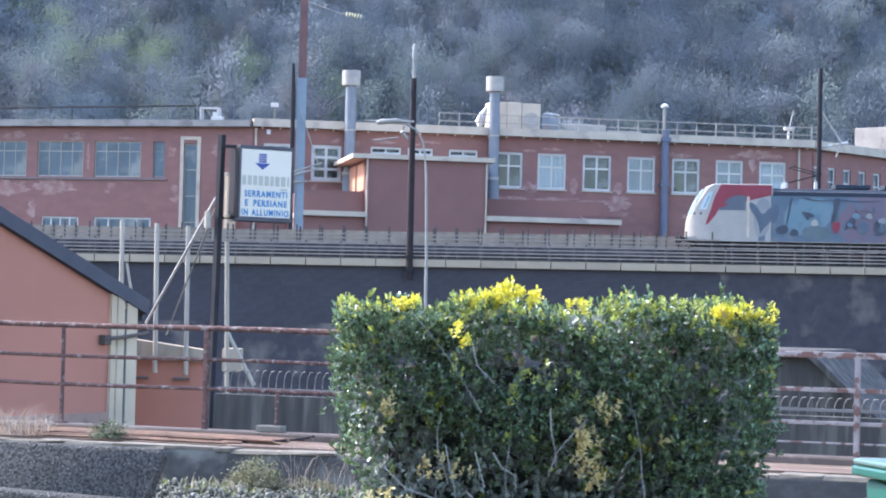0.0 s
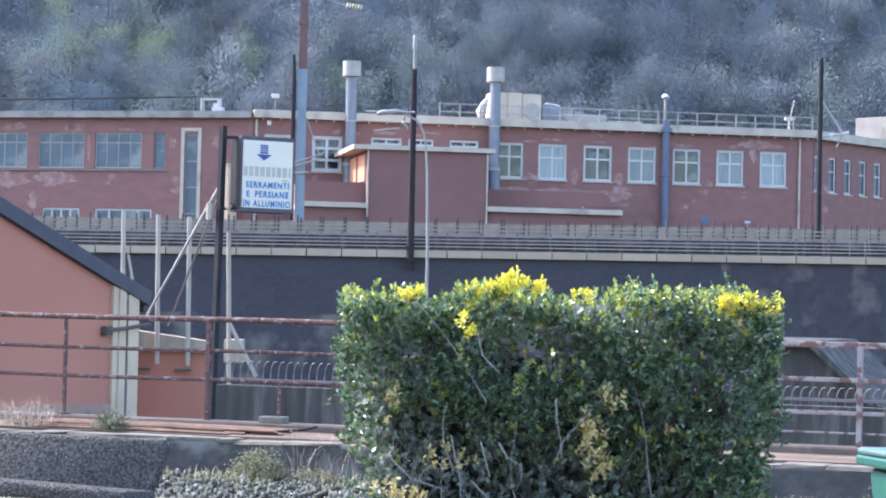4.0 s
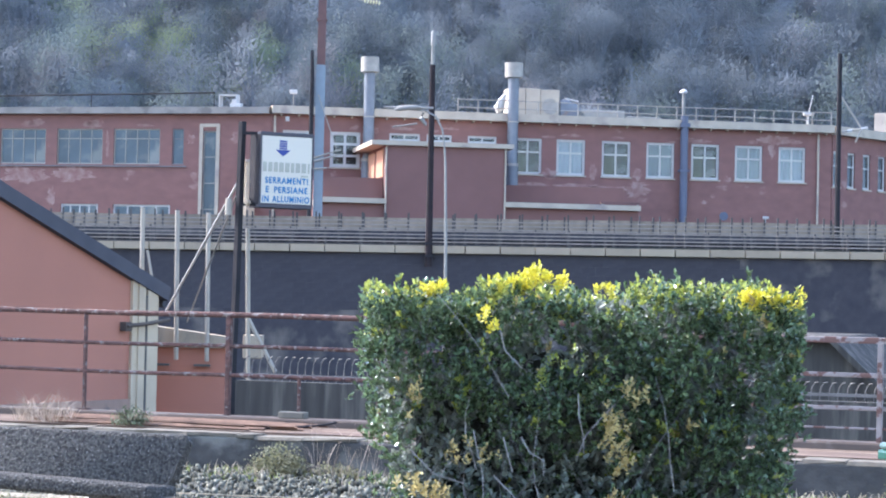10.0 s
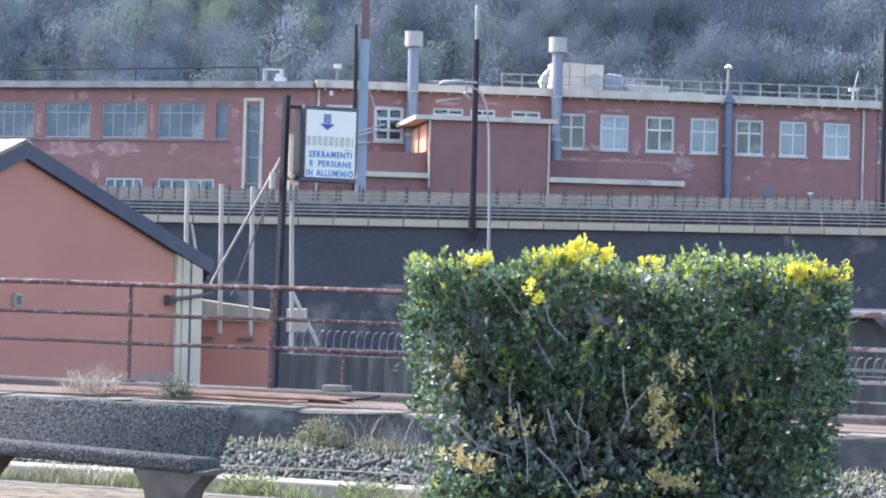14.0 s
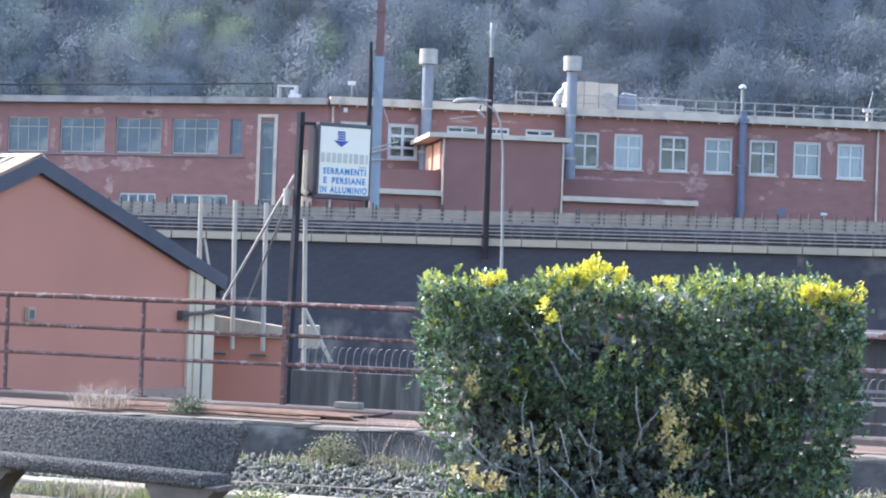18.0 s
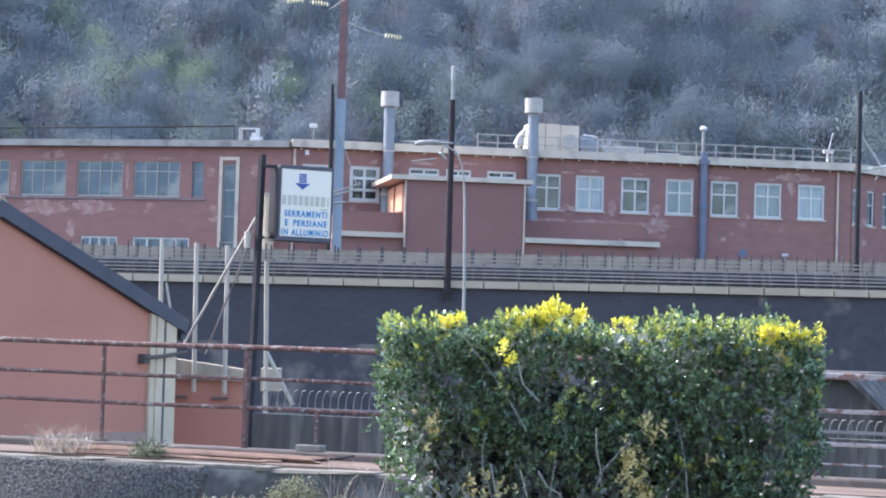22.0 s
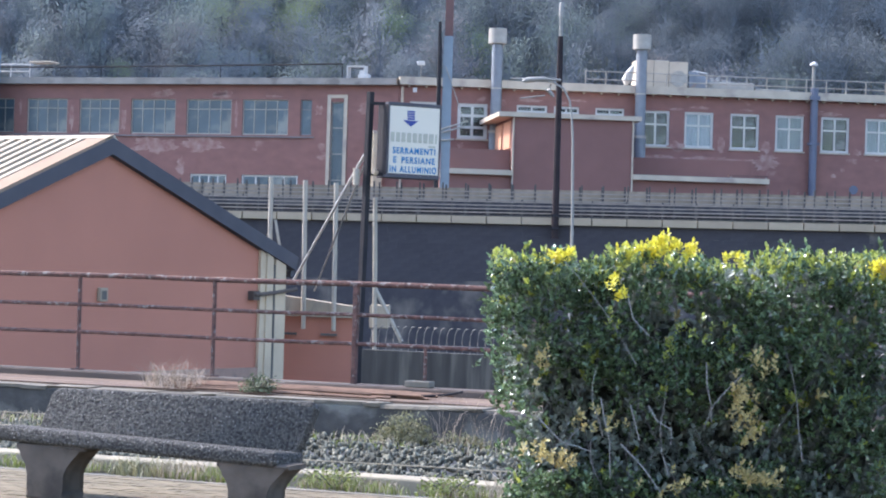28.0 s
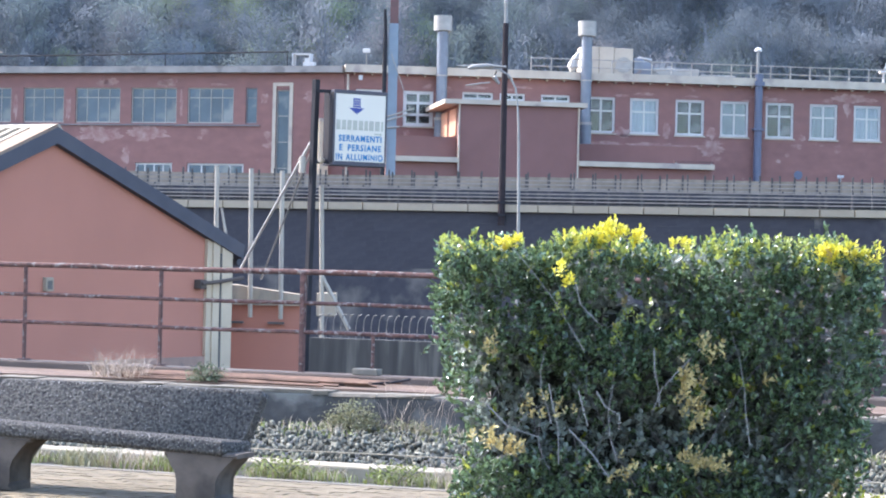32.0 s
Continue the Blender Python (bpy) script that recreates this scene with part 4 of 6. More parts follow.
# ---- locomotive ----
def locomotive():
    """Nose at x = 0 facing -x, rail level at z = 0."""
    t = thing("locomotive", pose(0, 0, 0), "white and red electric locomotive sprayed with graffiti", "train")
    half = 1.5

    def wide(x):
        """Half width of the body at x: the nose draws in."""
        return float(np.interp(x, [0, 0.1, 0.4, 0.8, 1.2, 1.7, 2.0], [0.7, 0.9, 1.1, 1.27, 1.39, 1.48, half]))

    def tall(x):
        return float(np.interp(x, [0, 0.05, 0.3, 0.55, 1.05, 1.35, 2.0], [1.6, 2.1, 2.75, 3.25, 4.02, 4.2, 4.22]))
    bm = bmesh.new()
    rows = []
    for x in (0, 0.05, 0.15, 0.3, 0.55, 0.8, 1.05, 1.35, 1.7, 2.0, 4.7):
        w, z = wide(x), tall(x)
        rows.append([bm.verts.new(c) for c in ((x, -w, 0.95), (x, -w, z - 0.05), (x, -w + 0.05, z), (x, w - 0.05, z), (x, w, z - 0.05), (x, w, 0.95))])
    for a, b in zip(rows, rows[1:]):
        for k in range(6):
            bm.faces.new((a[k], b[k], b[(k + 1) % 6], a[(k + 1) % 6]))
    bm.faces.new(rows[0])
    bm.faces.new(rows[-1][::-1])
    cab = part("cab", bm, TRAINWHITE, t)
    for sgn in (-1, 1):

        def panel(name, outline, material, off=0.0, owner=cab, label=""):
            """A thin sheet laid on the flank, following its curve."""
            bm = bmesh.new()
            a = [bm.verts.new((x, sgn * (wide(x) + 0.012 + off), z)) for x, z in outline]
            b = [bm.verts.new((x, sgn * (wide(x) + 0.024 + off), z)) for x, z in outline]
            bm.faces.new(a)
            bm.faces.new(b)
            for k in range(len(a)):
                q = (k + 1) % len(a)
                bm.faces.new((a[k], a[q], b[q], b[k]))
            bmesh.ops.triangulate(bm, faces=bm.faces)
            return part(name, bm, material, owner, label)
        panel("red_band", [(1.75, 4.17), (4.62, 4.17), (4.62, 3.6), (2.43, 3.6), (2.03, 3.38), (1.7, 2.85), (1.38, 2.33), (1.05, 1.93), (0.92, 1.87), (0.98, 2.13), (1.2, 2.75), (1.38, 3.38), (1.55, 3.75)], TRAINRED, label="red painted band")
        panel("side_window", [(1.62, 2.72), (3.15, 2.72), (3.15, 3.56), (2.6, 3.56), (2.15, 3.38)], TRAINGLASS, 0.004)
        panel("side_screen", [(0.55, 2.75), (0.95, 2.75), (1.2, 3.35), (1.32, 3.8), (1.1, 3.75), (0.85, 3.4)], SCREEN, 0.004)
        panel("wiper", [(0.8, 2.85), (0.84, 2.85), (1.12, 3.5), (1.08, 3.5)], SPRAYBLACK, 0.018)
        for x in (0.32, 0.66):
            panel("lamp", [(x + 0.07 * math.cos(q), 2.52 + 0.07 * math.sin(q)) for q in [k * math.pi / 4 for k in range(8)]], SPRAYBLACK, 0.004)
        panel("door_strip", [(3.22, 1.2), (3.38, 1.2), (3.38, 3.5), (3.22, 3.5)], FASCIA, 0.004)
        panel("sprayed_panel", [(3.9, 1.0), (4.25, 1.0), (4.4, 2.3), (4.3, 3.4), (4.05, 3.3), (4.1, 2.4), (3.9, 1.8)], SPRAYBLUE, 0.004, label="graffiti on the cab side")
        for x0, x1, m in ((4.6, 8.9, SPRAYBLUE), (8.9, 12.2, SPRAYPINK), (12.2, 15.6, SPRAYBLUE)):
            panel("sprayed_panel", [(x0, 1.0), (x1, 1.0), (x1, 3.6), (x0, 3.6)], m, owner=t, label="graffiti covered side panel")
        # the lettering: soft shapes in layers 5 mm apart
        layers = iter(range(1, 60))

        def spray(pts, material, label, rounds=2):
            for _ in range(rounds):
                pts = [(a[0] * u + b[0] * (1 - u), a[1] * u + b[1] * (1 - u)) for a, b in zip(pts, pts[1:] + pts[:1]) for u in (0.75, 0.25)]
            panel("spray_mark", [(x, min(z, 3.57)) for x, z in pts], material, 0.005 * next(layers), owner=t, label=label)

        def stroke(pts, w, material, label):
            n = len(pts) - 1
            left = [(x - w * (1 - 0.5 * k / n), z - 0.3 * w) for k, (x, z) in enumerate(pts)]
            spray(left + [(x + w * (1 - 0.5 * k / n), z + 0.3 * w) for k, (x, z) in reversed(list(enumerate(pts)))], material, label)

        spray([(5.4, 1.5), (5.3, 2.6), (5.9, 3.4), (7.0, 3.5), (8.0, 3.4), (8.3, 2.7), (7.8, 1.9), (6.6, 1.3)], SPRAYSKY, "light blue spray-painted field")
        spray([(3.7, 1.2), (3.6, 2.6), (3.9, 3.45), (4.5, 3.4), (4.6, 2.4), (4.4, 1.3)], SPRAYPALE, "pale spray-painted field")
        spray([(6.4, 1.15), (6.35, 1.8), (7.2, 1.95), (8.0, 1.75), (8.1, 1.15)], SPRAYTEAL, "grey-green spray-painted block")
        spray([(8.5, 1.2), (8.3, 2.4), (9.2, 3.2), (10.6, 3.2), (10.8, 1.6), (9.8, 1.1)], SPRAYPINK, "dusty pink spray-painted field")
        spray([(3.35, 3.25), (3.8, 3.0), (4.1, 2.4), (4.6, 3.0), (4.9, 2.8), (4.62, 2.1), (4.1, 1.65), (4.0, 1.3), (3.86, 2.2), (3.4, 2.8)], SPRAYSTEEL, "blue-grey spray-painted wing")
        spray([(4.55, 2.9), (5.0, 3.2), (5.1, 2.5), (4.75, 1.9), (4.5, 2.2)], SPRAYSTEEL, "blue-grey spray-painted shape")
        spray([(4.8, 1.6), (5.1, 1.9), (5.55, 1.95), (5.6, 1.5), (5.1, 1.35)], SPRAYBLACK, "dark spray-painted shape")
        stroke([(5.78, 3.5), (5.65, 2.9), (5.55, 2.2), (5.3, 1.5)], 0.07, SPRAYBLACK, "dark spray-painted stroke")
        spray([(5.6, 1.3), (5.8, 1.75), (6.15, 1.65), (6.2, 1.3)], SPRAYBLACK, "dark spray-painted shape")
        stroke([(6.3, 3.5), (7.3, 3.3), (8.4, 3.42), (9.6, 3.3), (11.0, 3.4)], 0.09, SPRAYBLACK, "dark spray-painted wave")
        spray([(8.15, 3.5), (8.6, 3.5), (8.4, 3.0), (8.3, 2.4), (8.1, 1.85), (7.98, 2.3), (8.2, 2.9)], SPRAYBLACK, "dark spray-painted drip")
        spray([(6.25, 2.75), (7.0, 2.6), (7.1, 2.4), (6.75, 2.4), (6.7, 2.15), (6.5, 2.45)], SPRAYBLACK, "dark spray-painted shape", 1)
        spray([(6.8, 2.05), (7.1, 2.35), (7.35, 2.0), (7.0, 1.85)], TRAINWHITE, "white spray-painted mark", 1)
        spray([(8.0, 1.95), (8.15, 2.2), (8.3, 2.1), (8.5, 2.2), (8.55, 1.9), (8.28, 1.35)], TRAINRED, "red spray-painted shape")
        spray([(8.7, 1.6), (8.95, 2.3), (9.4, 2.5), (9.3, 2.1), (9.5, 1.7), (9.1, 1.9)], SPRAYBLACK, "dark spray-painted shape", 1)
        spray([(9.5, 2.0), (9.9, 2.3), (10.2, 1.9), (9.9, 1.4), (9.6, 1.5)], SPRAYSTEEL, "blue-grey spray-painted shape", 1)
        spray([(10.4, 1.5), (10.5, 2.3), (10.9, 2.2), (11.3, 1.8), (10.9, 1.4)], SPRAYBLACK, "dark spray-painted shape", 1)
        gr = random.Random(14)
        for i in range(14):
            cx, cz, rr = gr.uniform(8.8, 14.5), gr.uniform(1.3, 3.0), gr.uniform(0.1, 0.26)
            spray([(cx + math.cos(q) * rr * gr.uniform(0.5, 1.6), cz + math.sin(q) * rr * gr.uniform(0.5, 1.3)) for q in [k * math.pi / 3 for k in range(6)]],
                  (SPRAYSKY, SPRAYSTEEL, SPRAYPALE, SPRAYPINK, SPRAYTEAL)[i % 5], "small spray-painted shape", 1)
    part("body", boxes((4.7, 15.7, -1.49, 1.49, 0.95, 3.85)), TRAINWHITE, t)
    bm = bmesh.new()
    prism(bm, [(-1.53, 3.58), (-1.53, 3.8), (-1.28, 4.0), (1.28, 4.0), (1.53, 3.8), (1.53, 3.58)], 0, 11.0, Matrix.Translation((15.7, 0, 0)) @ pose(0, 0, 0, 0, 0, 90))
    part("roof", bm, TRAINDARK, t)
    bm = bmesh.new()
    prism(bm, [(0.19, 2.45), (0.55, 3.3), (0.98, 3.95), (0.94, 3.98), (0.5, 3.32), (0.14, 2.47)], -0.85, 0.85)
    part("windscreen", bm, SCREEN, cab)
    part("bumper_beam", boxes((-0.15, 0.4, -1.35, 1.35, 0.95, 1.2)), TRAINWHITE, t)
    for y in (-0.9, 0.9):
        part("buffer", tubes(([(-0.45, y, 1.05), (0, y, 1.05)], 0.12), ([(-0.5, y, 1.05), (-0.42, y, 1.05)], 0.26), sides=12), DARKSTEEL, t)
    part("underframe", boxes((0.4, 15.5, -1.2, 1.2, 0.55, 0.95), bevel=0.03), DARKSTEEL, t)
    for bx in (2.2, 11.6):
        b = part("bogie", boxes((bx - 0.3, bx + 2.9, -1.1, -0.95, 0.35, 0.75), (bx - 0.3, bx + 2.9, 0.95, 1.1, 0.35, 0.75)), DARKSTEEL, t)
        for wx in (0, 2.6):
            for y in (-0.75, 0.75):
                part("wheel", tubes(([(bx + wx, y - 0.07, 0.5), (bx + wx, y + 0.07, 0.5)], 0.5), sides=20), DARKSTEEL, b)
    p = part("pantograph", tubes(([(5.6, -0.5, 4.35), (7.6, -0.5, 4.9)], 0.035), ([(5.6, 0.5, 4.35), (7.6, 0.5, 4.9)], 0.035), ([(7.6, -0.6, 4.9), (6.0, -0.7, 5.3)], 0.03), ([(7.6, 0.6, 4.9), (6.0, 0.7, 5.3)], 0.03), ([(6.0, -0.9, 5.32), (6.0, 0.9, 5.32)], 0.05), ([(7.6, -0.6, 4.9), (7.6, 0.6, 4.9)], 0.035), sides=6), DARKSTEEL, t)
    part("roof_insulator", tubes(([(5.6, -0.5, 4.1), (5.6, -0.5, 4.4)], 0.1), ([(5.6, 0.5, 4.1), (5.6, 0.5, 4.4)], 0.1), ([(7.4, 0, 4.1), (7.4, 0, 4.5)], 0.1), sides=10), WHITE, p)
    part("roof_box", boxes((8.4, 10.4, -0.8, 0.8, 4.08, 4.32), (11.2, 13.6, -0.8, 0.8, 4.08, 4.35), bevel=0.03), TRAINDARK, t)
    return t


loco = locomotive()

# ---- pink house ----
HOUSE = pose(-6.92, 36.0, -1.1, 0, 0, 60)
house = thing("pink_house", HOUSE, "low salmon-pink house with a dark verge and white sheet roof", "house")
B = 1.1


def up(rows):
    return [(x, z + B) for x, z in rows]


bm = bmesh.new()
prism(bm, up([(-4.0, -1.1), (4.72, -1.1), (4.62, 1.6), (-0.05, 3.25), (-4.0, 1.67)]), 0.02, 14)
part("wall", bm, PINK, house, "salmon pink plaster")
bm = bmesh.new()
prism(bm, up([(-0.05, 3.5), (5.02, 1.71), (4.96, 1.47), (-0.05, 3.24)]), -0.1, 14.2)
part("roof_slope", bm, VERGE, house, "dark edged roof slope")
bm = bmesh.new()
prism(bm, up([(-0.05, 3.5), (-4.3, 1.83), (-4.25, 1.62), (-0.05, 3.24)]), -0.1, 0.0)
part("verge", bm, VERGE, house)
bm = bmesh.new()
prism(bm, up([(-0.05, 3.5), (-4.3, 1.83), (-4.25, 1.64), (-0.05, 3.26)]), 0.002, 14.2)
part("roof_slope", bm, GROOVESHADE, house, "ribbed metal roof, groove shade in its colour")
bm = bmesh.new()
L = math.hypot(4.25, 1.67)
box(bm, 0.0, L, -0.05, 0.05, 0.0, 0.05)
rib_me = finish("roof_rib", bm, RIB)
for i in range(57):
    share("roof_rib", rib_me, house, Matrix.Translation((-0.05, 0.42 + i * 0.24, 3.502 + B)) @ pose(0, 0, 0, 0, math.degrees(math.atan2(1.67, 4.25)), 180))
bm = bmesh.new()
prism(bm, up([(0.08, 3.465), (-0.02, 3.545), (-0.08, 3.545), (-0.24, 3.485), (-0.22, 3.435)]), -0.09, 14.2)
part("ridge_cap", bm, RIB, house)
bm = bmesh.new()
prism(bm, up([(-0.05, 3.502), (-0.05, 3.553), (-4.3, 1.89), (-4.3, 1.832)]), -0.09, 0.3)
part("verge_trim", bm, PEACH, house, "peach verge trim")
part("pilaster", boxes((4.0, 4.14, -0.04, 0.018, 0, 2.94)), CREAM, house, "cream pilaster strip")
part("pilaster", boxes((4.142, 4.33, -0.07, 0.018, 0, 2.88)), CREAM, house, "cream pilaster strip")
part("pilaster", boxes((4.4, 4.7, -0.07, 0.3, 0, 2.76)), CREAM, house, "cream corner pilaster")
part("downpipe", tubes(([(4.365, -0.05, 0), (4.365, -0.05, 2.66)], 0.03), sides=8), MOSSY, house)
part("gutter", tubes(([(4.98, 0.0, 2.52), (4.98, 14.2, 2.52)], 0.07), sides=8), VERGE, house)
part("wall_box", boxes((-0.2, -0.02, -0.06, 0.018, 2.0, 2.22), bevel=0.01), STAINCREAM, house, "small cream meter box")
part("box_door", boxes((-0.17, -0.06, -0.068, -0.062, 2.03, 2.17)), MOSSY, house)
part("wall_conduit", tubes(([(3.75, -0.12, 2.13), (4.3, -0.12, 2.17), (4.95, -0.12, 2.24)], 0.034), sides=8), RAILBASE, house)
part("junction_box", boxes((3.72, 3.9, -0.12, 0.018, 2.04, 2.2), bevel=0.01), RAILBASE, house)
part("plinth", boxes((-3.9, 3.998, -0.03, 0.018, 0, 0.87)), PLINTH, house, "stained plinth")

yard = thing("yard_wall", pose(-4.1, 42.0, -1.1), "pink yard wall with a stained concrete coping", "wall")
part("wall", boxes((-0.85, 0.7, 0, 0.3, 0, 1.72)), PINK, yard)
bm = bmesh.new()
prism(bm, [(-0.9, 1.722), (0.66, 1.722), (0.66, 1.93), (-0.9, 2.13)], -0.12, 0.42)
part("coping", bm, STAINCREAM, yard)
part("end_block", boxes((0.95, 1.3, -0.2, 0.3, 1.55, 1.98), bevel=0.02), STAINCREAM, yard)
for x in (-0.7, 0.05):
    part("bracket", boxes((x, x + 0.3, -0.14, -0.002, 1.38, 1.42)), MOSSY, yard)
frame_ = thing("steel_frame", pose(0, 0, -1.1), "galvanised poles and slanting stays behind the house", "frame")
for x0, x1, y, z0, z1 in ((-5.1, -5.07, 42.3, 0.6, 3.19), (-4.4, -4.36, 41.75, 0.4, 3.13), (-3.83, -3.8, 41.75, 0.38, 3.1)):
    part("pole", tubes(([(x1, y, z0 + B), (x0, y, z1 + B)], 0.042), sides=8), POLE, frame_)
part("stay", tubes(([(-2.63, 33.1, 3.22 + B), (-4.58, 42, 1.3 + B)], 0.024), sides=8), WHITE, frame_)
part("stay", tubes(([(-2.64, 33.1, 3.05 + B), (-4.2, 42, 1.1 + B)], 0.015), sides=8), LAMPGREY, frame_)
part("stay", tubes(([(-5.0, 42.3, 2.4 + B), (-4.8, 42.3, 1.4 + B)], 0.025), sides=8), POLE, frame_)
part("can", tubes(([(-2.74, 33.0, 2.76 + B), (-2.74, 33.0, 3.0 + B)], 0.05), sides=12), POLE, frame_, smooth=True)
part("pole", tubes(([(-2.41, 33.2, 0.3 + B), (-2.47, 33.2, 2.58 + B)], 0.033), sides=8), POLE, frame_)
part("brace", tubes(([(-2.02, 33.2, 0.5 + B), (-2.45, 33.2, 1.3 + B)], 0.03), sides=8), POLE, frame_)


# ---- sign ----
sign = thing("advertising_sign", pose(-2.3, 33.0, -1.1), "white light-box sign with blue lettering on a dark post", "sign")
part("post", tubes(([(-0.36, 0.02, 0), (-0.31, 0.02, 2.6), (-0.27, 0.02, 5.22)], 0.058), sides=4), DARKSTEEL, sign)
FACE = pose(-0.02, -0.1, 0, 0, 0.4, 26)   # the box is turned away towards its far edge
part("box_frame", boxes((-0.025, 0.81, -0.06, 0.34, 3.98, 4.042), (-0.025, 0.81, -0.06, 0.34, 5.022, 5.075), (-0.025, 0.0, -0.06, 0.34, 4.044, 5.02), (0.786, 0.81, -0.06, 0.34, 4.044, 5.02), bevel=0.006), VERGE, sign, m=FACE)
part("side_panel", boxes((-0.035, -0.027, -0.04, 0.32, 4.02, 5.04)), DARKSTEEL, sign, m=FACE)
face = part("face", boxes((0.002, 0.784, -0.05, -0.04, 4.044, 5.02)), SIGNWHITE, sign, m=FACE)


WIDER = 1.12


def lettering(text, x, z, size, width, material, parent):
    cu = bpy.data.curves.new("lettering", "FONT")
    cu.body, cu.size, cu.align_x, cu.extrude = text, size, "CENTER", 0.002
    cu.space_character, cu.offset = 1.22, size * 0.032
    ob = bpy.data.objects.new("lettering", cu)
    scene.collection.objects.link(ob)
    bpy.context.view_layer.update()
    me = bpy.data.meshes.new_from_object(ob.evaluated_get(bpy.context.evaluated_depsgraph_get()))
    xs = [v.co.x for v in me.vertices]
    k = width / (max(xs) - min(xs))
    bpy.data.objects.remove(ob)
    me.materials.clear()
    me.materials.append(material)
    ob = new("lettering", me)
    ob.parent = parent
    ob.matrix_basis = pose(x * WIDER, -0.054, z, 90) @ Matrix.Diagonal((k * WIDER, 1, 1, 1))
    return ob


for text, x, z, width in (("SERRAMENTI", 0.355, 4.335, 0.6), ("E", 0.085, 4.2, 0.045), ("PERSIANE", 0.415, 4.2, 0.47), ("IN", 0.065, 4.065, 0.09), ("ALLUMINIO", 0.42, 4.065, 0.52)):
    lettering(text, x, z, 0.125, width, SIGNBLUE, face)
bm = bmesh.new()
for i in range(4):
    box(bm, 0.27, 0.39, -0.056, -0.051, 4.83 + 0.035 * i, 4.855 + 0.035 * i)
prism(bm, [(0.21, 4.82), (0.45, 4.82), (0.33, 4.73)], -0.056, -0.051)
part("arrow", bm, SIGNNAVY, face)
x = 0.02
for w in (0.06, 0.06, 0.06, 0.065, 0.065, 0.05, 0.065, 0.07, 0.03):
    part("faded_bar", boxes((x, x + w, -0.056, -0.051, 4.5, 4.64)), SIGNGREY, face)
    x += w + 0.026
part("faded_bar", boxes((0.62, 0.73, -0.056, -0.051, 4.44, 4.465)), SIGNGREY, face)
for z in (4.0, 5.03):
    part("arm", boxes((-0.3, 0.02, -0.02, 0.03, z, z + 0.045)), DARKSTEEL, sign)
part("lamp", tubes(([(-0.2, -0.03, 4.02), (-0.16, -0.03, 4.06), (-0.12, -0.03, 4.04)], [0.03, 0.06, 0.02]), sides=10), CREAM, sign, smooth=True)

# ---- walls behind the railing ----
lower = thing("yard_parapet", PROM @ pose(0, 29, -1.1), "stained concrete parapet topped with curled steel spikes", "wall")
part("wall", boxes((-13.2, 6, 0, 0.3, 0, 1.52)), STREAKED, lower)
bm = bmesh.new()
tube(bm, [(-0.03, 0.15, 1.5), (-0.035, 0.15, 1.68), (-0.02, 0.14, 1.78), (0.02, 0.12, 1.85), (0.07, 0.1, 1.86)], 0.0075, 6)
spike = finish("spike", bm, FENCE, True)
for i in range(160):
    share("spike", spike, lower, Matrix.Translation((-13.1 + i * 0.115, 0, -0.1 if i > 40 else 0.0)))
part("rail", boxes((-13.2, 6, 0.13, 0.17, 1.58, 1.62)), FENCE, lower)
shed = thing("grey_shed", PROM @ pose(-4.2, 34, -1.1), "low grey shed with a dark roof edge beyond the parapet", "shed")
bm = bmesh.new()
prism(bm, [(-3.2, 0), (-0.6, 0), (-0.6, 1.3), (-1.58, 2.2), (-3.2, 2.2)], 0, 4)
part("wall", bm, STREAKED, shed)
bm = bmesh.new()
prism(bm, [(-0.42, 1.13), (-0.4, 1.22), (-1.55, 2.29), (-3.3, 2.29), (-3.3, 2.202), (-1.58, 2.202)], -0.2, 4.2)
part("roof_edge", bm, STREAKED, shed)

# ---- promenade ----
pav = thing("pavement", PROM, "worn brick paved promenade", "pavement", kind="structure")
part("bed", boxes((-40, 30, -12, 14.42, -0.1, -0.02)), CONC, pav)
part("edging", boxes((-40, 30, 14.42, 14.5, -0.1, 0.006), bevel=0.005), EDGE, pav)
kerb = thing("kerb", PROM, "pale concrete kerb beside the gravel", "kerb", kind="structure")
bm = bmesh.new()
box(bm, 0.006, 0.994, 14.92, 15.2, -0.1, 0.08, bevel=0.015)
me = finish("kerb_stone", bm, KERB)
for i in range(-16, 8):
    share("kerb_stone", me, kerb, Matrix.Translation((i * 1.0, 0, 0)))
wall = thing("low_wall", PROM, "low dark concrete wall behind the gravel", "wall", kind="structure")
part("face", boxes((-30, 20, 18.62, 18.9, -0.1, 0.34), bevel=0.02), WALLDARK, wall)
part("coping_bed", boxes((-30, 20, 18.64, 18.92, 0.341, 0.352)), COPING, wall)
cr = random.Random(31)
x = -14.0
while x < 4:
    w = cr.uniform(0.12, 0.55)
    if cr.random() < 0.9:
        bm = bmesh.new()
        for c in box(bm, x, x + w - 0.008, 18.605 + cr.uniform(-0.012, 0.03), 18.905, 0.343 + cr.uniform(-0.022, 0.006), 0.36 + cr.uniform(-0.006, 0.008)):
            c.co += Vector((cr.uniform(-0.012, 0.012), cr.uniform(-0.015, 0.01) if c.co.y < 18.7 else 0, cr.uniform(-0.006, 0.006)))
        part("coping_piece", bm, COPING, wall)
    x += w
part("walkway", boxes((-30, 20, 18.925, 19.92, -0.1, 0.375)), TERRA, wall, "reddish concrete walkway")
strips_ = thing("rusty_strips", PROM, "bundle of long rusty steel strips lying on the walkway", "steel strips")
sr = random.Random(3)
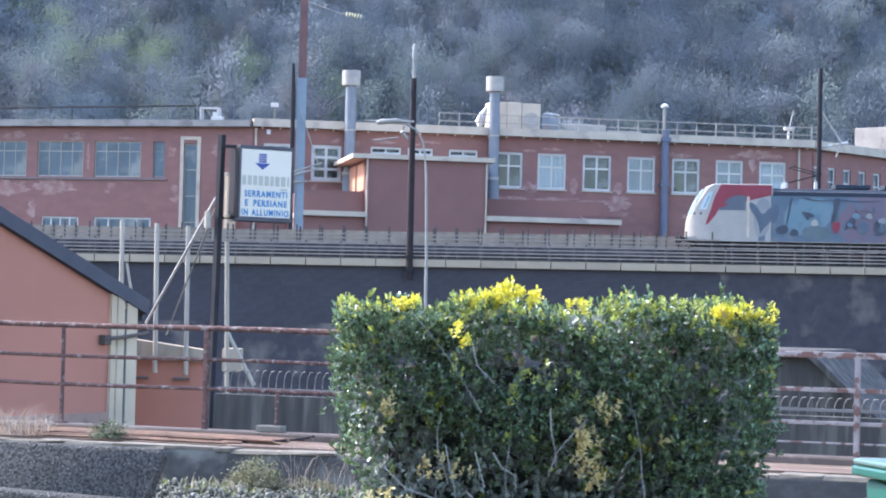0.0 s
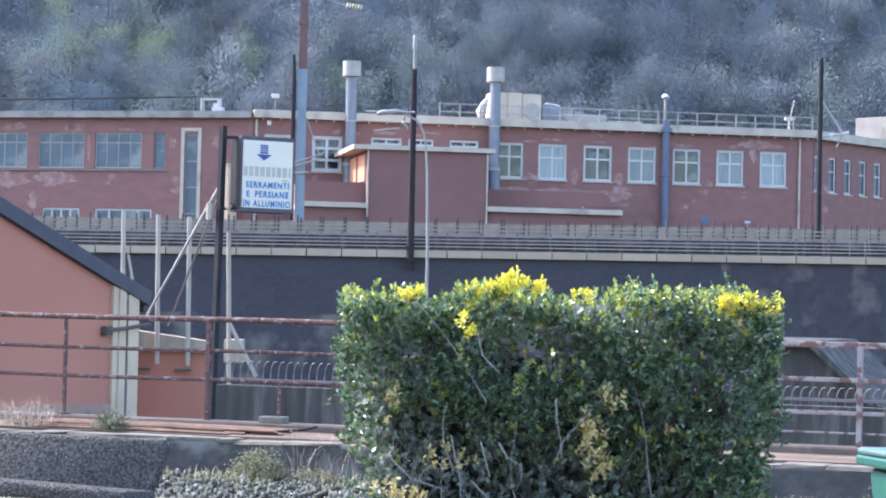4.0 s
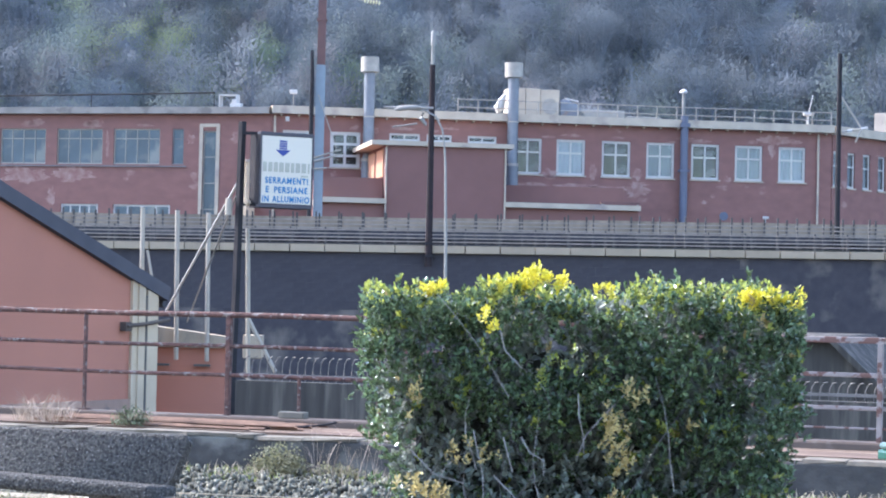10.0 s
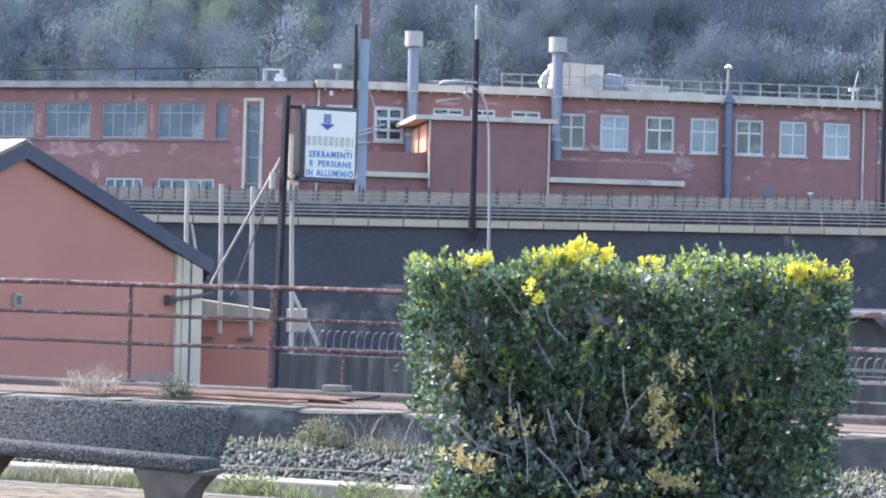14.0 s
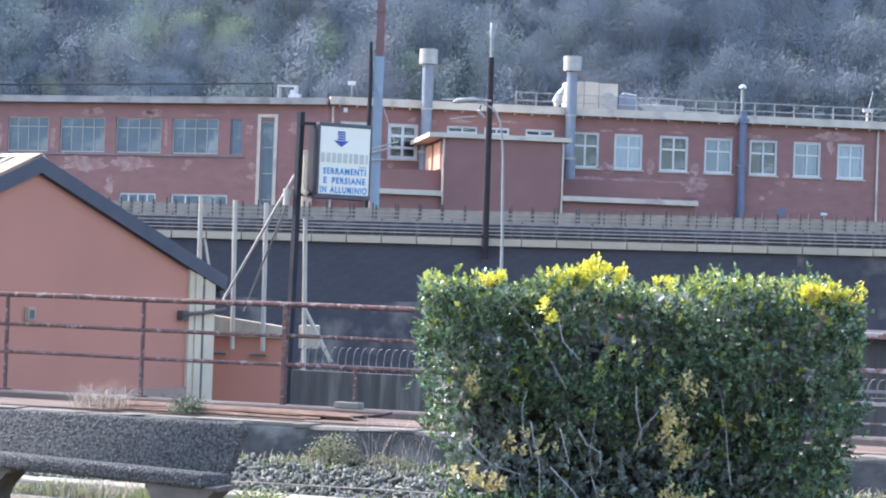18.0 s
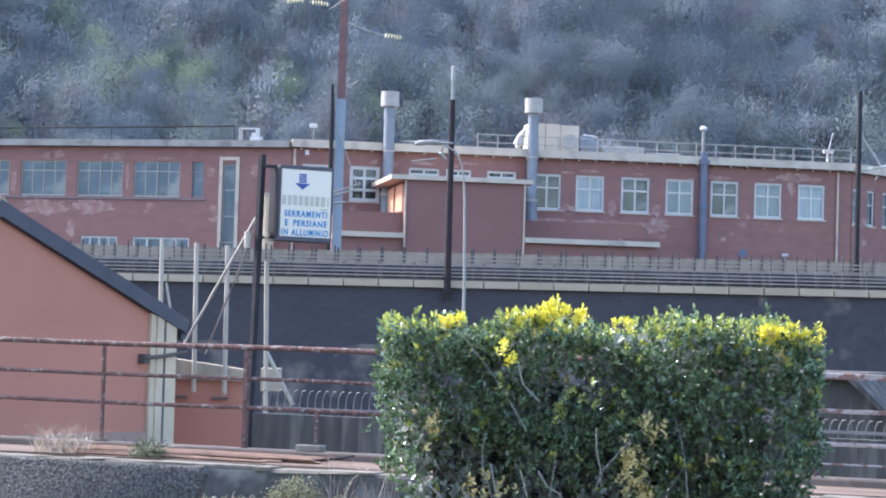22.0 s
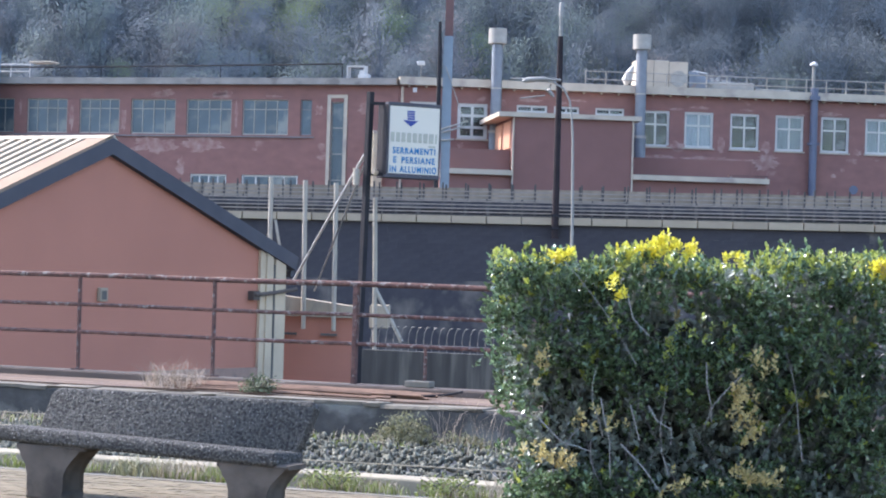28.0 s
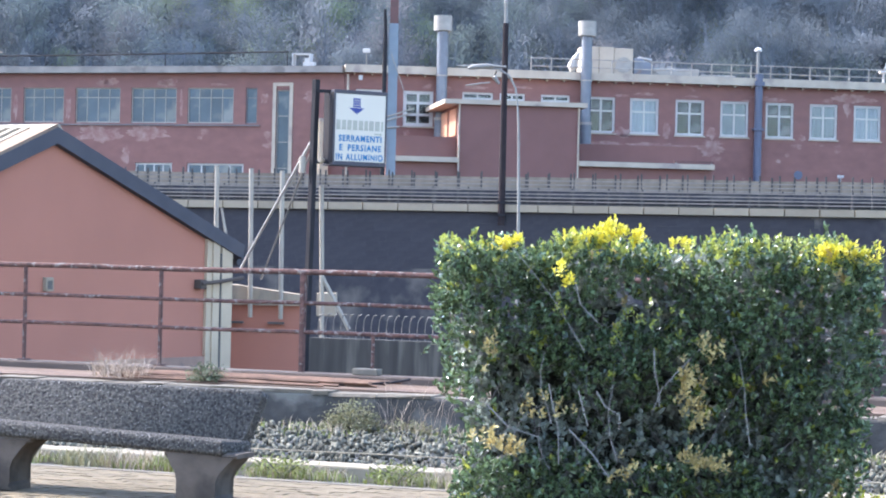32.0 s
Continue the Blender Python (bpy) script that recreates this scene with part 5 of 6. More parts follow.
for i in range(20):
    a, b, y = -10.5 + sr.uniform(-0.3, 0.7), -8.5 + sr.uniform(-0.6, 0.5), 19.0 + 0.042 * i
    z = 0.376 + 0.013 * (i % 3)
    part("strip", tubes(([(a, y, z + 0.012), ((a + b) / 2, y + sr.uniform(-0.03, 0.03), z + 0.018), (b, y + sr.uniform(-0.05, 0.05), z + 0.012)], sr.uniform(0.01, 0.017)), sides=4), RUSTSTRIP, strips_)
hose = thing("old_cable", PROM, "dark cable lying loosely across the walkway", "cable")
part("strand", tubes(([(-9.4, 19.5, 0.42), (-8.9, 19.4, 0.4), (-8.45, 19.25, 0.392), (-8.2, 19.35, 0.4), (-8.0, 19.6, 0.42), (-7.95, 19.75, 0.44)], 0.012), sides=6), DARKSTEEL, hose)
block = thing("concrete_block", PROM @ pose(-8.5, 20.02, 0.445), "small pale concrete block on the rail base", "block")
part("body", boxes((-0.13, 0.13, -0.07, 0.07, 0, 0.062), bevel=0.01), EDGE, block)
part("rail_base", boxes((-30, 20, 19.93, 20.2, -1.1, 0.445), bevel=0.02), RAILBASE, wall)

railing = thing("promenade_railing", PROM @ pose(0, 20.05, 0.46), "rusty three-bar railing with flaking pale paint", "railing", "promenade railings")
for zr, r in ((0.95, 0.028), (0.65, 0.02), (0.37, 0.02)):
    bm = bmesh.new()
    tube(bm, [(-24 + i * 0.775, 0, zr + 0.004 * math.sin(i * 1.7)) for i in range(25)], r, 10)
    part("rail", bm, RUSTY, railing, smooth=True)
bm = bmesh.new()
tube(bm, [(0, 0, -0.02), (0, 0, 0.95)], 0.022, 10)
box(bm, -0.05, 0.05, -0.05, 0.05, -0.016, 0.0)
me = finish("post", bm, RUSTY, True)
for i in range(-9, 3):
    if i != 0:
        share("post", me, railing, Matrix.Translation((-9.2 + i * 1.55, 0, 0)))
part("gate_post", boxes((-9.228, -9.178, -0.03, 0.03, -0.02, 0.97), bevel=0.008), RUSTY, railing)
part("half_post", tubes(([(-8.46, 0, -0.02), (-8.46, 0, 0.37)], 0.018), sides=8), RUSTY, railing)
lowrail = thing("promenade_railing", PROM @ pose(0, 20.05, 0.46), "lower four-bar railing with flaking pale paint", "railing", "promenade railings")
for zr, h, d in ((0.87, 0.055, 0.05), (0.565, 0.04, 0.035), (0.275, 0.036, 0.035), (0.1, 0.018, 0.02)):
    part("rail", boxes((-5.2, 15, -d / 2, d / 2, zr - h / 2, zr + h / 2), bevel=0.006), PAINTRAIL, lowrail)
me = finish("post", boxes((-0.024, 0.024, -0.03, 0.03, -0.02, 0.845), bevel=0.006), PAINTRAIL)
for s in (-5.1, -2.97, -0.85, 1.27, 3.4, 5.5, 7.6, 9.7, 11.8, 14.0):
    share("post", me, lowrail, Matrix.Translation((s, 0, 0)))
part("half_post", boxes((-3.7, -3.68, -0.012, 0.012, -0.02, 0.257)), RUSTY, lowrail)


# ---- bench ----
bench = thing("park_bench", PROM @ pose(-7.3, 13.0, 0), "dark exposed-aggregate concrete bench on two pedestals", "bench")


back_pts = [(-1.06, 0.34), (0.84, 0.34), (0.88, 0.42), (0.965, 0.67), (0.93, 0.71), (-0.98, 0.71), (-1.02, 0.66), (-1.08, 0.42)]
bm = bmesh.new()
prism(bm, [(x, z - 0.34) for x, z in back_pts], -0.045, 0.045)
bmesh.ops.bevel(bm, geom=list(bm.edges), offset=0.022, segments=3, affect="EDGES", profile=0.5)
part("backrest", bm, AGG, bench, smooth=True, m=pose(0, 0.2, 0.34, -14))
bm = bmesh.new()
prism(bm, [(-1.27, -0.24), (-1.16, -0.33), (0.72, -0.34), (0.85, -0.29), (0.9, -0.2), (0.9, 0.2), (-1.16, 0.2)], -0.05, 0.05)
bmesh.ops.bevel(bm, geom=list(bm.edges), offset=0.03, segments=3, affect="EDGES", profile=0.5)
part("seat", bm, AGG, bench, smooth=True, m=pose(0, 0, 0.37, 0, 1.7, 0) @ pose(0, 0, 0, 86))
for x in (-0.79, 0.7):
    bm = bmesh.new()
    prof = [(0.14, 0.0), (0.14, 0.03), (0.11, 0.05), (0.11, 0.15), (0.13, 0.2), (0.17, 0.25), (0.23, 0.285), (0.27, 0.3), (0.27, 0.33), (-0.22, 0.33), (-0.22, 0.3), (-0.16, 0.26), (-0.125, 0.21), (-0.11, 0.15), (-0.11, 0.05), (-0.14, 0.03), (-0.14, 0.0)]
    prism(bm, prof, -0.18, 0.08)
    bmesh.ops.bevel(bm, geom=[e for e in bm.edges if abs(e.verts[0].co.y - e.verts[1].co.y) < 0.001], offset=0.02, segments=2, affect="EDGES", profile=0.5)
    part("pedestal", bm, CONC, bench, "smooth grey concrete pedestal", smooth=True, m=Matrix.Translation((x, 0, 0)) @ Matrix.Diagonal((1.06, 1, 1.08 if x < 0 else 0.98, 1)))

# ---- green bin ----
can = thing("wheeled_bin", pose(2.545, 9.9, -0.05, 0, 0, 12), "green plastic wheeled bin with a pale flat lid", "bin")
bm = bmesh.new()
vs = box(bm, -0.36, 0.36, -0.33, 0.33, 0.14, 0.98)
for v in vs:
    if v.co.z < 0.5:
        v.co.x *= 0.8
        v.co.y *= 0.8
bmesh.ops.bevel(bm, geom=list(bm.edges), offset=0.04, segments=3, affect="EDGES", profile=0.5)
part("body", bm, BINGREEN, can, smooth=True)
part("rim", boxes((-0.4, 0.4, -0.37, 0.37, 0.985, 1.032), bevel=0.012), BINGREEN, can)
part("lid", boxes((-0.395, 0.395, -0.365, 0.365, 1.034, 1.063), bevel=0.012), BINLID, can, "flat pale green lid")
for i in range(5):
    part("rib", boxes((-0.28 + i * 0.13, -0.25 + i * 0.13, -0.335, -0.3, 0.3, 0.9)), BINGREEN, can)
for x in (-0.3, 0.3):
    part("wheel", tubes(([(x - 0.04, 0.26, 0.1), (x + 0.04, 0.26, 0.1)], 0.1), sides=16), DARKSTEEL, can)

# ---- clipped hedge ----
hedge = thing("clipped_hedge", pose(0.575, 8.1, 0), "dense clipped evergreen hedge with yellow-tipped shoots", "hedge")
HR = np.random.default_rng(4)
HW, HD = 0.755, 0.4


def hedge_half(z):
    """Half width at a height: the flanks draw in towards the foot."""
    return HW * np.interp(z, [0, 0.7, 1.05, 1.3, 1.7], [0.7, 0.86, 0.95, 1.0, 0.985])


# solid boxes stop the view through; inner shade is in their colour
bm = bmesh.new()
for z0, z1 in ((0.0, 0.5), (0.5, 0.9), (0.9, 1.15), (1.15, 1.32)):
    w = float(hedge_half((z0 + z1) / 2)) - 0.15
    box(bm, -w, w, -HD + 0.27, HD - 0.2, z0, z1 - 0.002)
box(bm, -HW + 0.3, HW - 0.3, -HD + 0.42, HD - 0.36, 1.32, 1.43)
part("core", bm, INNER, hedge, "solid core with inner shade in its colour")


def hedge_points(n, face):
    """Tips of shoots on one side of the hedge, the way each grows, and how open the hedge is there."""
    z = HR.uniform(0.0, 1.63, n)
    if face == "front" or face == "back":
        x = HR.uniform(-1, 1, n) * hedge_half(z)
        y = np.full(n, -HD if face == "front" else HD)
        nn = np.tile([0.0, -1.0 if face == "front" else 1.0, 0.55], (n, 1))
    elif face == "top":
        x, y = HR.uniform(-1, 1, n) * HW * 0.98, HR.uniform(-1, 1, n) * HD
        z = 1.622 + 0.028 / (1 + np.exp(-x * 16)) + 0.03 * np.array([noise.noise((a * 8, b * 6, 5)) for a, b in zip(x, y)])
        nn = np.tile([0.0, -0.25, 1.0], (n, 1))
    else:
        sg = -1.0 if face == "left" else 1.0
        x, y = sg * hedge_half(z), HR.uniform(-1, 1, n) * HD
        nn = np.tile([sg, -0.25, 0.5], (n, 1))
    p = np.stack([x, y, z], 1)
    lump = np.array([noise.noise((a * 5.5, b * 5.5, c * 5.5)) for a, b, c in p])
    hole = np.array([noise.noise((a * 3.4 + 7, b * 3.4, c * 4.2)) for a, b, c in p])
    hole = hole + 0.62 * np.exp(-((x + 0.2) / 0.44) ** 2 - ((z - 0.98) / 0.3) ** 2)
    deep = np.abs(HR.normal(0, 0.04, n)) + np.clip(hole - 0.1, 0, 1) * 0.24
    unit_n = nn / np.linalg.norm(nn, axis=1, keepdims=True)
    p = p + unit_n * (lump * 0.09 - deep)[:, None] + HR.normal(0, 0.012, (n, 3))
    return p, unit_n + HR.normal(0, 0.42, (n, 3)), hole


def whorls(tips, axes, leaves, low, high, spread=0.75):
    """Leaves set round the tip of each shoot: centres, normals, lengthwise directions and sizes."""
    n = len(tips)
    ax = axes / np.linalg.norm(axes, axis=1, keepdims=True)
    u = np.cross(ax, HR.normal(size=(n, 3)))
    u /= np.linalg.norm(u, axis=1, keepdims=True)
    w = np.cross(ax, u)
    cs, ns, ws, zs = [], [], [], []
    for k in range(leaves):
        a = k * 2.4 + HR.uniform(-0.5, 0.5, n)
        rad = u * np.cos(a)[:, None] + w * np.sin(a)[:, None]
        tilt = np.clip(HR.normal(spread, 0.25, n) * (0.45 + 0.75 * k / leaves), 0.1, 1.5)[:, None]
        along = ax * np.cos(tilt) + rad * np.sin(tilt)
        size = HR.uniform(low, high, n)
        base = tips - ax * (0.035 * k / leaves)
        cs.append(base + along * size[:, None] * 0.55)
        ns.append(ax * np.sin(tilt) - rad * np.cos(tilt) + HR.normal(0, 0.18, (n, 3)) + (0, 0, 0.15))
        ws.append(along)
        zs.append(size)
    return np.concatenate(cs), np.concatenate(ns), np.concatenate(ws), np.concatenate(zs)


cents, norms, ways, sizes, which = [], [], [], [], []


def add_shoots(tips, axes, leaves, low, high, kinds, spread=0.75):
    c, nn, w, z = whorls(tips, axes, leaves, low, high, spread)
    cents.append(c), norms.append(nn), ways.append(w), sizes.append(z)
    which.append(np.tile(kinds, leaves))


for face, n in (("front", 8200), ("back", 600), ("top", 2600), ("left", 900), ("right", 900)):
    p, nn, ho = hedge_points(n, face)
    keep = HR.uniform(size=n) > np.clip((ho - 0.12) * 1.5, 0, 0.8)
    p, nn = p[keep], nn[keep]
    # brighter leaves towards the top: sunlight put into their colour
    kinds = np.where(HR.uniform(size=len(p)) < 0.04 + 0.4 * np.clip((p[:, 2] - 1.56) / 0.1, 0, 1), 1, 0)
    warm = np.array([noise.noise((a * 3 + 3, b * 3, c * 3)) for a, b, c in p])
    kinds = np.where((warm > 0.3) & (HR.uniform(size=len(p)) < 0.05), 3, kinds)
    add_shoots(p, nn, 8, 0.014, 0.028, kinds)
# a second layer of inner shoots, shade lifted by paler colour, fills the depth behind the outer ones
n = 4400
z = HR.uniform(0.0, 1.6, n)
add_shoots(np.stack([HR.uniform(-1, 1, n) * (hedge_half(z) - 0.08), -HD + HR.uniform(0.1, 0.27, n), z], 1), np.tile([0, -0.8, 0.6], (n, 1)) + HR.normal(0, 0.5, (n, 3)), 7, 0.022, 0.038, np.full(n, 4))
# sprays of coloured shoots: x, z, spread across, spread upwards, how many shoots, kind, y
for x, z, sx, sz, n, kind, y in (
        (-0.53, 1.64, 0.028, 0.014, 9, 2, -0.4), (-0.5, 1.655, 0.02, 0.01, 5, 2, -0.38), (-0.3, 1.655, 0.02, 0.01, 5, 2, -0.38), (-0.22, 1.675, 0.05, 0.018, 20, 2, -0.36), (-0.24, 1.66, 0.06, 0.015, 12, 1, -0.38),
        (-0.18, 1.71, 0.022, 0.016, 10, 2, -0.35), (-0.14, 1.69, 0.03, 0.012, 8, 2, -0.36), (-0.075, 1.68, 0.018, 0.012, 6, 2, -0.37), (0.06, 1.665, 0.018, 0.01, 5, 2, -0.38), (0.4, 1.665, 0.04, 0.014, 9, 1, -0.36), (0.46, 1.67, 0.03, 0.014, 7, 1, -0.35),
        (0.56, 1.64, 0.035, 0.018, 14, 2, -0.39), (0.64, 1.645, 0.035, 0.018, 12, 2, -0.38), (0.71, 1.63, 0.02, 0.02, 7, 2, -0.37), (0.6, 1.665, 0.06, 0.012, 10, 1, -0.35), (0.2, 1.665, 0.06, 0.012, 8, 1, -0.35), (-0.7, 1.645, 0.025, 0.012, 6, 1, -0.36),
        (-0.335, 1.56, 0.016, 0.014, 4, 2, -0.46), (-0.31, 1.525, 0.013, 0.012, 3, 2, -0.46), (-0.34, 1.46, 0.015, 0.03, 4, 1, -0.45),
        (0.1, 1.17, 0.03, 0.045, 13, 3, -0.47), (0.08, 1.2, 0.02, 0.03, 6, 3, -0.48), (0.13, 1.09, 0.03, 0.03, 7, 3, -0.46), (0.16, 1.31, 0.03, 0.03, 9, 3, -0.45), (0.03, 1.42, 0.06, 0.03, 6, 1, -0.45), (-0.57, 0.99, 0.03, 0.022, 8, 3, -0.47), (-0.49, 0.96, 0.025, 0.025, 8, 3, -0.47),
        (-0.4, 1.09, 0.05, 0.025, 8, 3, -0.44), (0.12, 0.93, 0.03, 0.03, 8, 3, -0.46), (0.2, 0.93, 0.03, 0.02, 8, 3, -0.46), (-0.57, 1.28, 0.015, 0.04, 5, 3, -0.43), (0.72, 0.78, 0.04, 0.05, 9, 2, -0.3), (-0.1, 0.88, 0.06, 0.03, 7, 3, -0.46), (-0.1, 1.42, 0.02, 0.02, 4, 1, -0.46), (-0.15, 1.36, 0.03, 0.02, 5, 1, -0.46)):
    n = n * 2 if kind != 1 else n
    p = np.stack([HR.normal(x, sx * 0.85, n), HR.normal(y, 0.02, n), HR.normal(z, sz * 0.8, n)], 1)
    add_shoots(p, np.tile([0, -0.7, 0.75], (n, 1)) + HR.normal(0, 0.3, (n, 3)), 7, 0.013, 0.022, np.full(n, kind), 1.0)
cents, norms, ways, sizes, which = [np.concatenate(a) for a in (cents, norms, ways, sizes, which)]
v, f = leaf_arrays(cents, norms, sizes, HR, narrow=0.27, fold=0.1, way=ways)
foliage = new("foliage", raw_mesh("foliage", v, f, [LEAF, LEAFSUNLIT, LEAFYEL, LEAFPALE, LEAFVEILED], np.repeat(which, 2)))
foliage.parent = hedge
tagged(foliage, "small glossy dark green leaves")
# long bare twigs that stand clear of the leaves
for pts in ([(0.135, 1.3), (0.06, 1.22), (0.01, 1.16), (-0.02, 1.08)], [(-0.37, 1.17), (-0.355, 1.1), (-0.335, 1.02), (-0.33, 0.9)], [(-0.21, 1.15), (-0.18, 1.1), (-0.13, 1.07), (-0.13, 1.02)], [(-0.27, 1.15), (-0.25, 1.08), (-0.235, 1.03)],
            [(-0.02, 1.3), (-0.015, 1.22), (0.0, 1.16), (0.005, 1.1)], [(-0.29, 1.52), (-0.27, 1.44), (-0.21, 1.38)], [(-0.58, 1.1), (-0.5, 1.02), (-0.4, 0.99)], [(-0.3, 1.02), (-0.22, 0.94), (-0.16, 0.86)]):
    q = [(x, -HD - 0.035 + 0.008 * k, z) for k, (x, z) in enumerate(pts)]
    part("twig", tubes((q, [0.0024 - 0.0003 * k for k in range(len(q))]), sides=5), PALEBARK, hedge)
# bare twigs in front of the leaves
TR = random.Random(8)
for i in range(24):
    x, z = TR.uniform(-0.62, 0.45), TR.uniform(0.6, 1.05)
    if i % 3 == 0:
        z += 0.25
    lean, n = TR.uniform(-0.75, 0.75), TR.uniform(0.12, 0.42)
    w, ph, y = TR.uniform(0.008, 0.022), TR.uniform(0, 6), -HD + TR.uniform(0.0, 0.07)
    pts = [(x + lean * n * q + w * math.sin(q * 5 + ph), y - 0.03 * q, z + n * q) for q in (0, 0.25, 0.5, 0.75, 1)]
    part("twig", tubes((pts, [0.0018, 0.0016, 0.0014, 0.0011, 0.0006]), sides=5), PALEBARK if i % 3 == 0 else BARK, hedge)
for i in range(9):
    x = -0.5 + i * 0.12
    part("stem", tubes(([(x * 0.8, TR.uniform(-0.15, 0.15), 0), (x + TR.uniform(-0.1, 0.1), TR.uniform(-0.2, 0.2), 0.8), (x * 1.2, 0, 1.4)], [0.022, 0.015, 0.008]), sides=6), BARK, hedge)

# ---- gravel bed ----
GR = np.random.default_rng(9)


def stone_shape(r):
    bm = bmesh.new()
    box(bm, -1, 1, -0.7, 0.7, -0.42, 0.42)
    for w in bm.verts:
        w.co = Vector((w.co.x * r.uniform(0.5, 1.25), w.co.y * r.uniform(0.5, 1.25), w.co.z * r.uniform(0.4, 1.3))) + Vector((r.uniform(-0.2, 0.2), r.uniform(-0.2, 0.2), r.uniform(-0.1, 0.1)))
    return bm


shapes = []
rs = random.Random(2)
for i in range(8):
    bm = stone_shape(rs)
    bmesh.ops.triangulate(bm, faces=bm.faces)
    bm.verts.index_update()
    shapes.append((np.array([w.co[:] for w in bm.verts]), np.array([[w.index for w in q.verts] for q in bm.faces])))
    bm.free()
gravel = thing("gravel_bed", PROM, "bed of coarse grey crushed stone", "gravel", kind="stuff")
part("soil", boxes((-30, 20, 15.19, 18.63, -0.1, 0.015)), GROUND, gravel)
V_, F_, off = [], [], 0
single = []
for i in range(19000):
    s, n = GR.uniform(-14, 5), 15.22 + 3.35 * GR.uniform() ** 1.0
    size = GR.uniform(0.01, 0.029)
    zz = 0.02 + 0.05 * GR.uniform() + 0.03 * noise.noise((s * 0.8, n * 0.8, 0))
    if -8.0 < s < -4.0 and 15.3 < n < 16.2 and len(single) < 280 and GR.uniform() < 0.6:
        single.append((i % 8, s, n, zz + 0.02, size))
        continue
    q = Euler(GR.uniform(0, 6.28, 3)).to_matrix()
    sv, sf = shapes[i % 8]
    V_.append(sv * size @ np.array(q).T + (s, n, zz))
    F_.append(sf + off)
    off += len(sv)
stones = new("stones", raw_mesh("stones", np.concatenate(V_), np.concatenate(F_), [STONES]))
stones.parent = gravel
tagged(stones, kind="stuff")
single_me = [raw_mesh("stone", sv, sf, [STONE1]) for sv, sf in shapes]
for k_, s, n, zz, size in single:
    share("stone", single_me[k_], gravel, Matrix.LocRotScale((s, n, zz), Euler(GR.uniform(0, 6.28, 3)), (size, size, size)))
cable = thing("ground_cable", PROM, "thin pale cable lying along the gravel", "cable")
for n_, z_ in ((17.95, 0.14), (16.9, 0.11)):
    part("strand", tubes(([(-14.5 + i * 0.5, n_ + 0.03 * math.sin(i * 1.1), z_) for i in range(12)], 0.006), sides=6), KERB, cable)
part("strand", tubes(([(-14 + i * 0.5, 15.7 + 0.07 * math.sin(i * 0.9), 0.1) for i in range(36)], 0.006), sides=6), KERB, cable)


# ---- grass and weeds ----
def blades(name, label, category, n, area, height, lean, width, material, kind="stuff"):
    (s0, s1), (n0, n1), z = area
    roots = np.stack([GR.uniform(s0, s1, n), GR.uniform(n0, n1, n), np.full(n, z)], 1)
    dens = np.array([noise.noise((a * 1.7, b * 1.7, 3)) for a, b, _ in roots])
    roots = roots[dens > -0.12]
    v, f = blade_arrays(roots, GR, height, lean, width)
    ob = new(name, raw_mesh(name, v, f, [material]))
    ob.matrix_basis = PROM
    return tagged(ob, label, category, kind=kind)


blades("grass_strip", "strip of short uneven grass beside the paving", "grass", 6200, ((-13, 3), (14.53, 14.93), 0.0), 0.065, 0.8, 0.005, GRASS)
blades("dry_grass_strip", "dry yellow grass among the short grass", "grass", 3600, ((-13, 3), (14.53, 14.95), 0.0), 0.085, 0.9, 0.004, DRYGRASS)
blades("wall_foot_grass", "rough green grass along the foot of the low wall", "grass", 4200, ((-13, 4), (17.5, 18.6), 0.04), 0.065, 1.0, 0.007, GRASS)
blades("tan_wall_grass", "dry tan grass along the foot of the low wall", "grass", 2600, ((-13, 4), (17.6, 18.6), 0.04), 0.1, 0.9, 0.006, DRYGRASS)


def tuft(s, n, z, label, count, radius, height, lean, width, material):
    t = thing("grass_tuft", PROM @ pose(s, n, z), label, "grass")
    a, r = GR.uniform(0, 6.28, count), radius * GR.uniform(0, 1, count) ** 0.5
    v, f = blade_arrays(np.stack([np.cos(a) * r, np.sin(a) * r, np.zeros(count)], 1), GR, height, lean, width)
    ob = new("tuft_of_grass", raw_mesh("tuft_of_grass", v, f, [material]))
    ob.parent = t
    tagged(ob, kind="stuff")
    return t


tuft(-10.58, 18.98, 0.385, "tall dry beige grass tuft on the wall", 170, 0.27, 0.23, 2.2, 0.0026, DRYTWIG)
tuft(-10.72, 18.98, 0.385, "tall dry beige grass tuft on the wall", 45, 0.2, 0.28, 1.3, 0.0026, DRYTWIG)
tuft(-7.3, 18.4, 0.05, "bare dry stalks at the foot of the low wall", 55, 0.4, 0.45, 1.2, 0.002, DRYTWIG)
tuft(-6.2, 18.5, 0.05, "dry grass tuft at the foot of the low wall", 160, 0.35, 0.45, 0.8, 0.004, DRYGRASS)
tuft(-5.4, 14.7, 0.0, "dry grass tuft beside the kerb", 130, 0.3, 0.2, 1.1, 0.004, DRYGRASS)
tuft(-8.45, 14.74, 0.0, "long olive grass tuft beside the kerb", 300, 0.28, 0.12, 1.0, 0.0045, WEED)
tuft(-8.05, 14.74, 0.0, "long dry grass tuft beside the kerb", 150, 0.26, 0.14, 1.1, 0.0045, DRYGRASS)
tuft(-7.75, 14.74, 0.0, "green grass tuft beside the kerb", 200, 0.25, 0.1, 0.9, 0.005, GRASS)
tuft(-9.9, 14.74, 0.0, "green grass tuft beside the kerb", 320, 0.5, 0.09, 0.9, 0.006, GRASS)


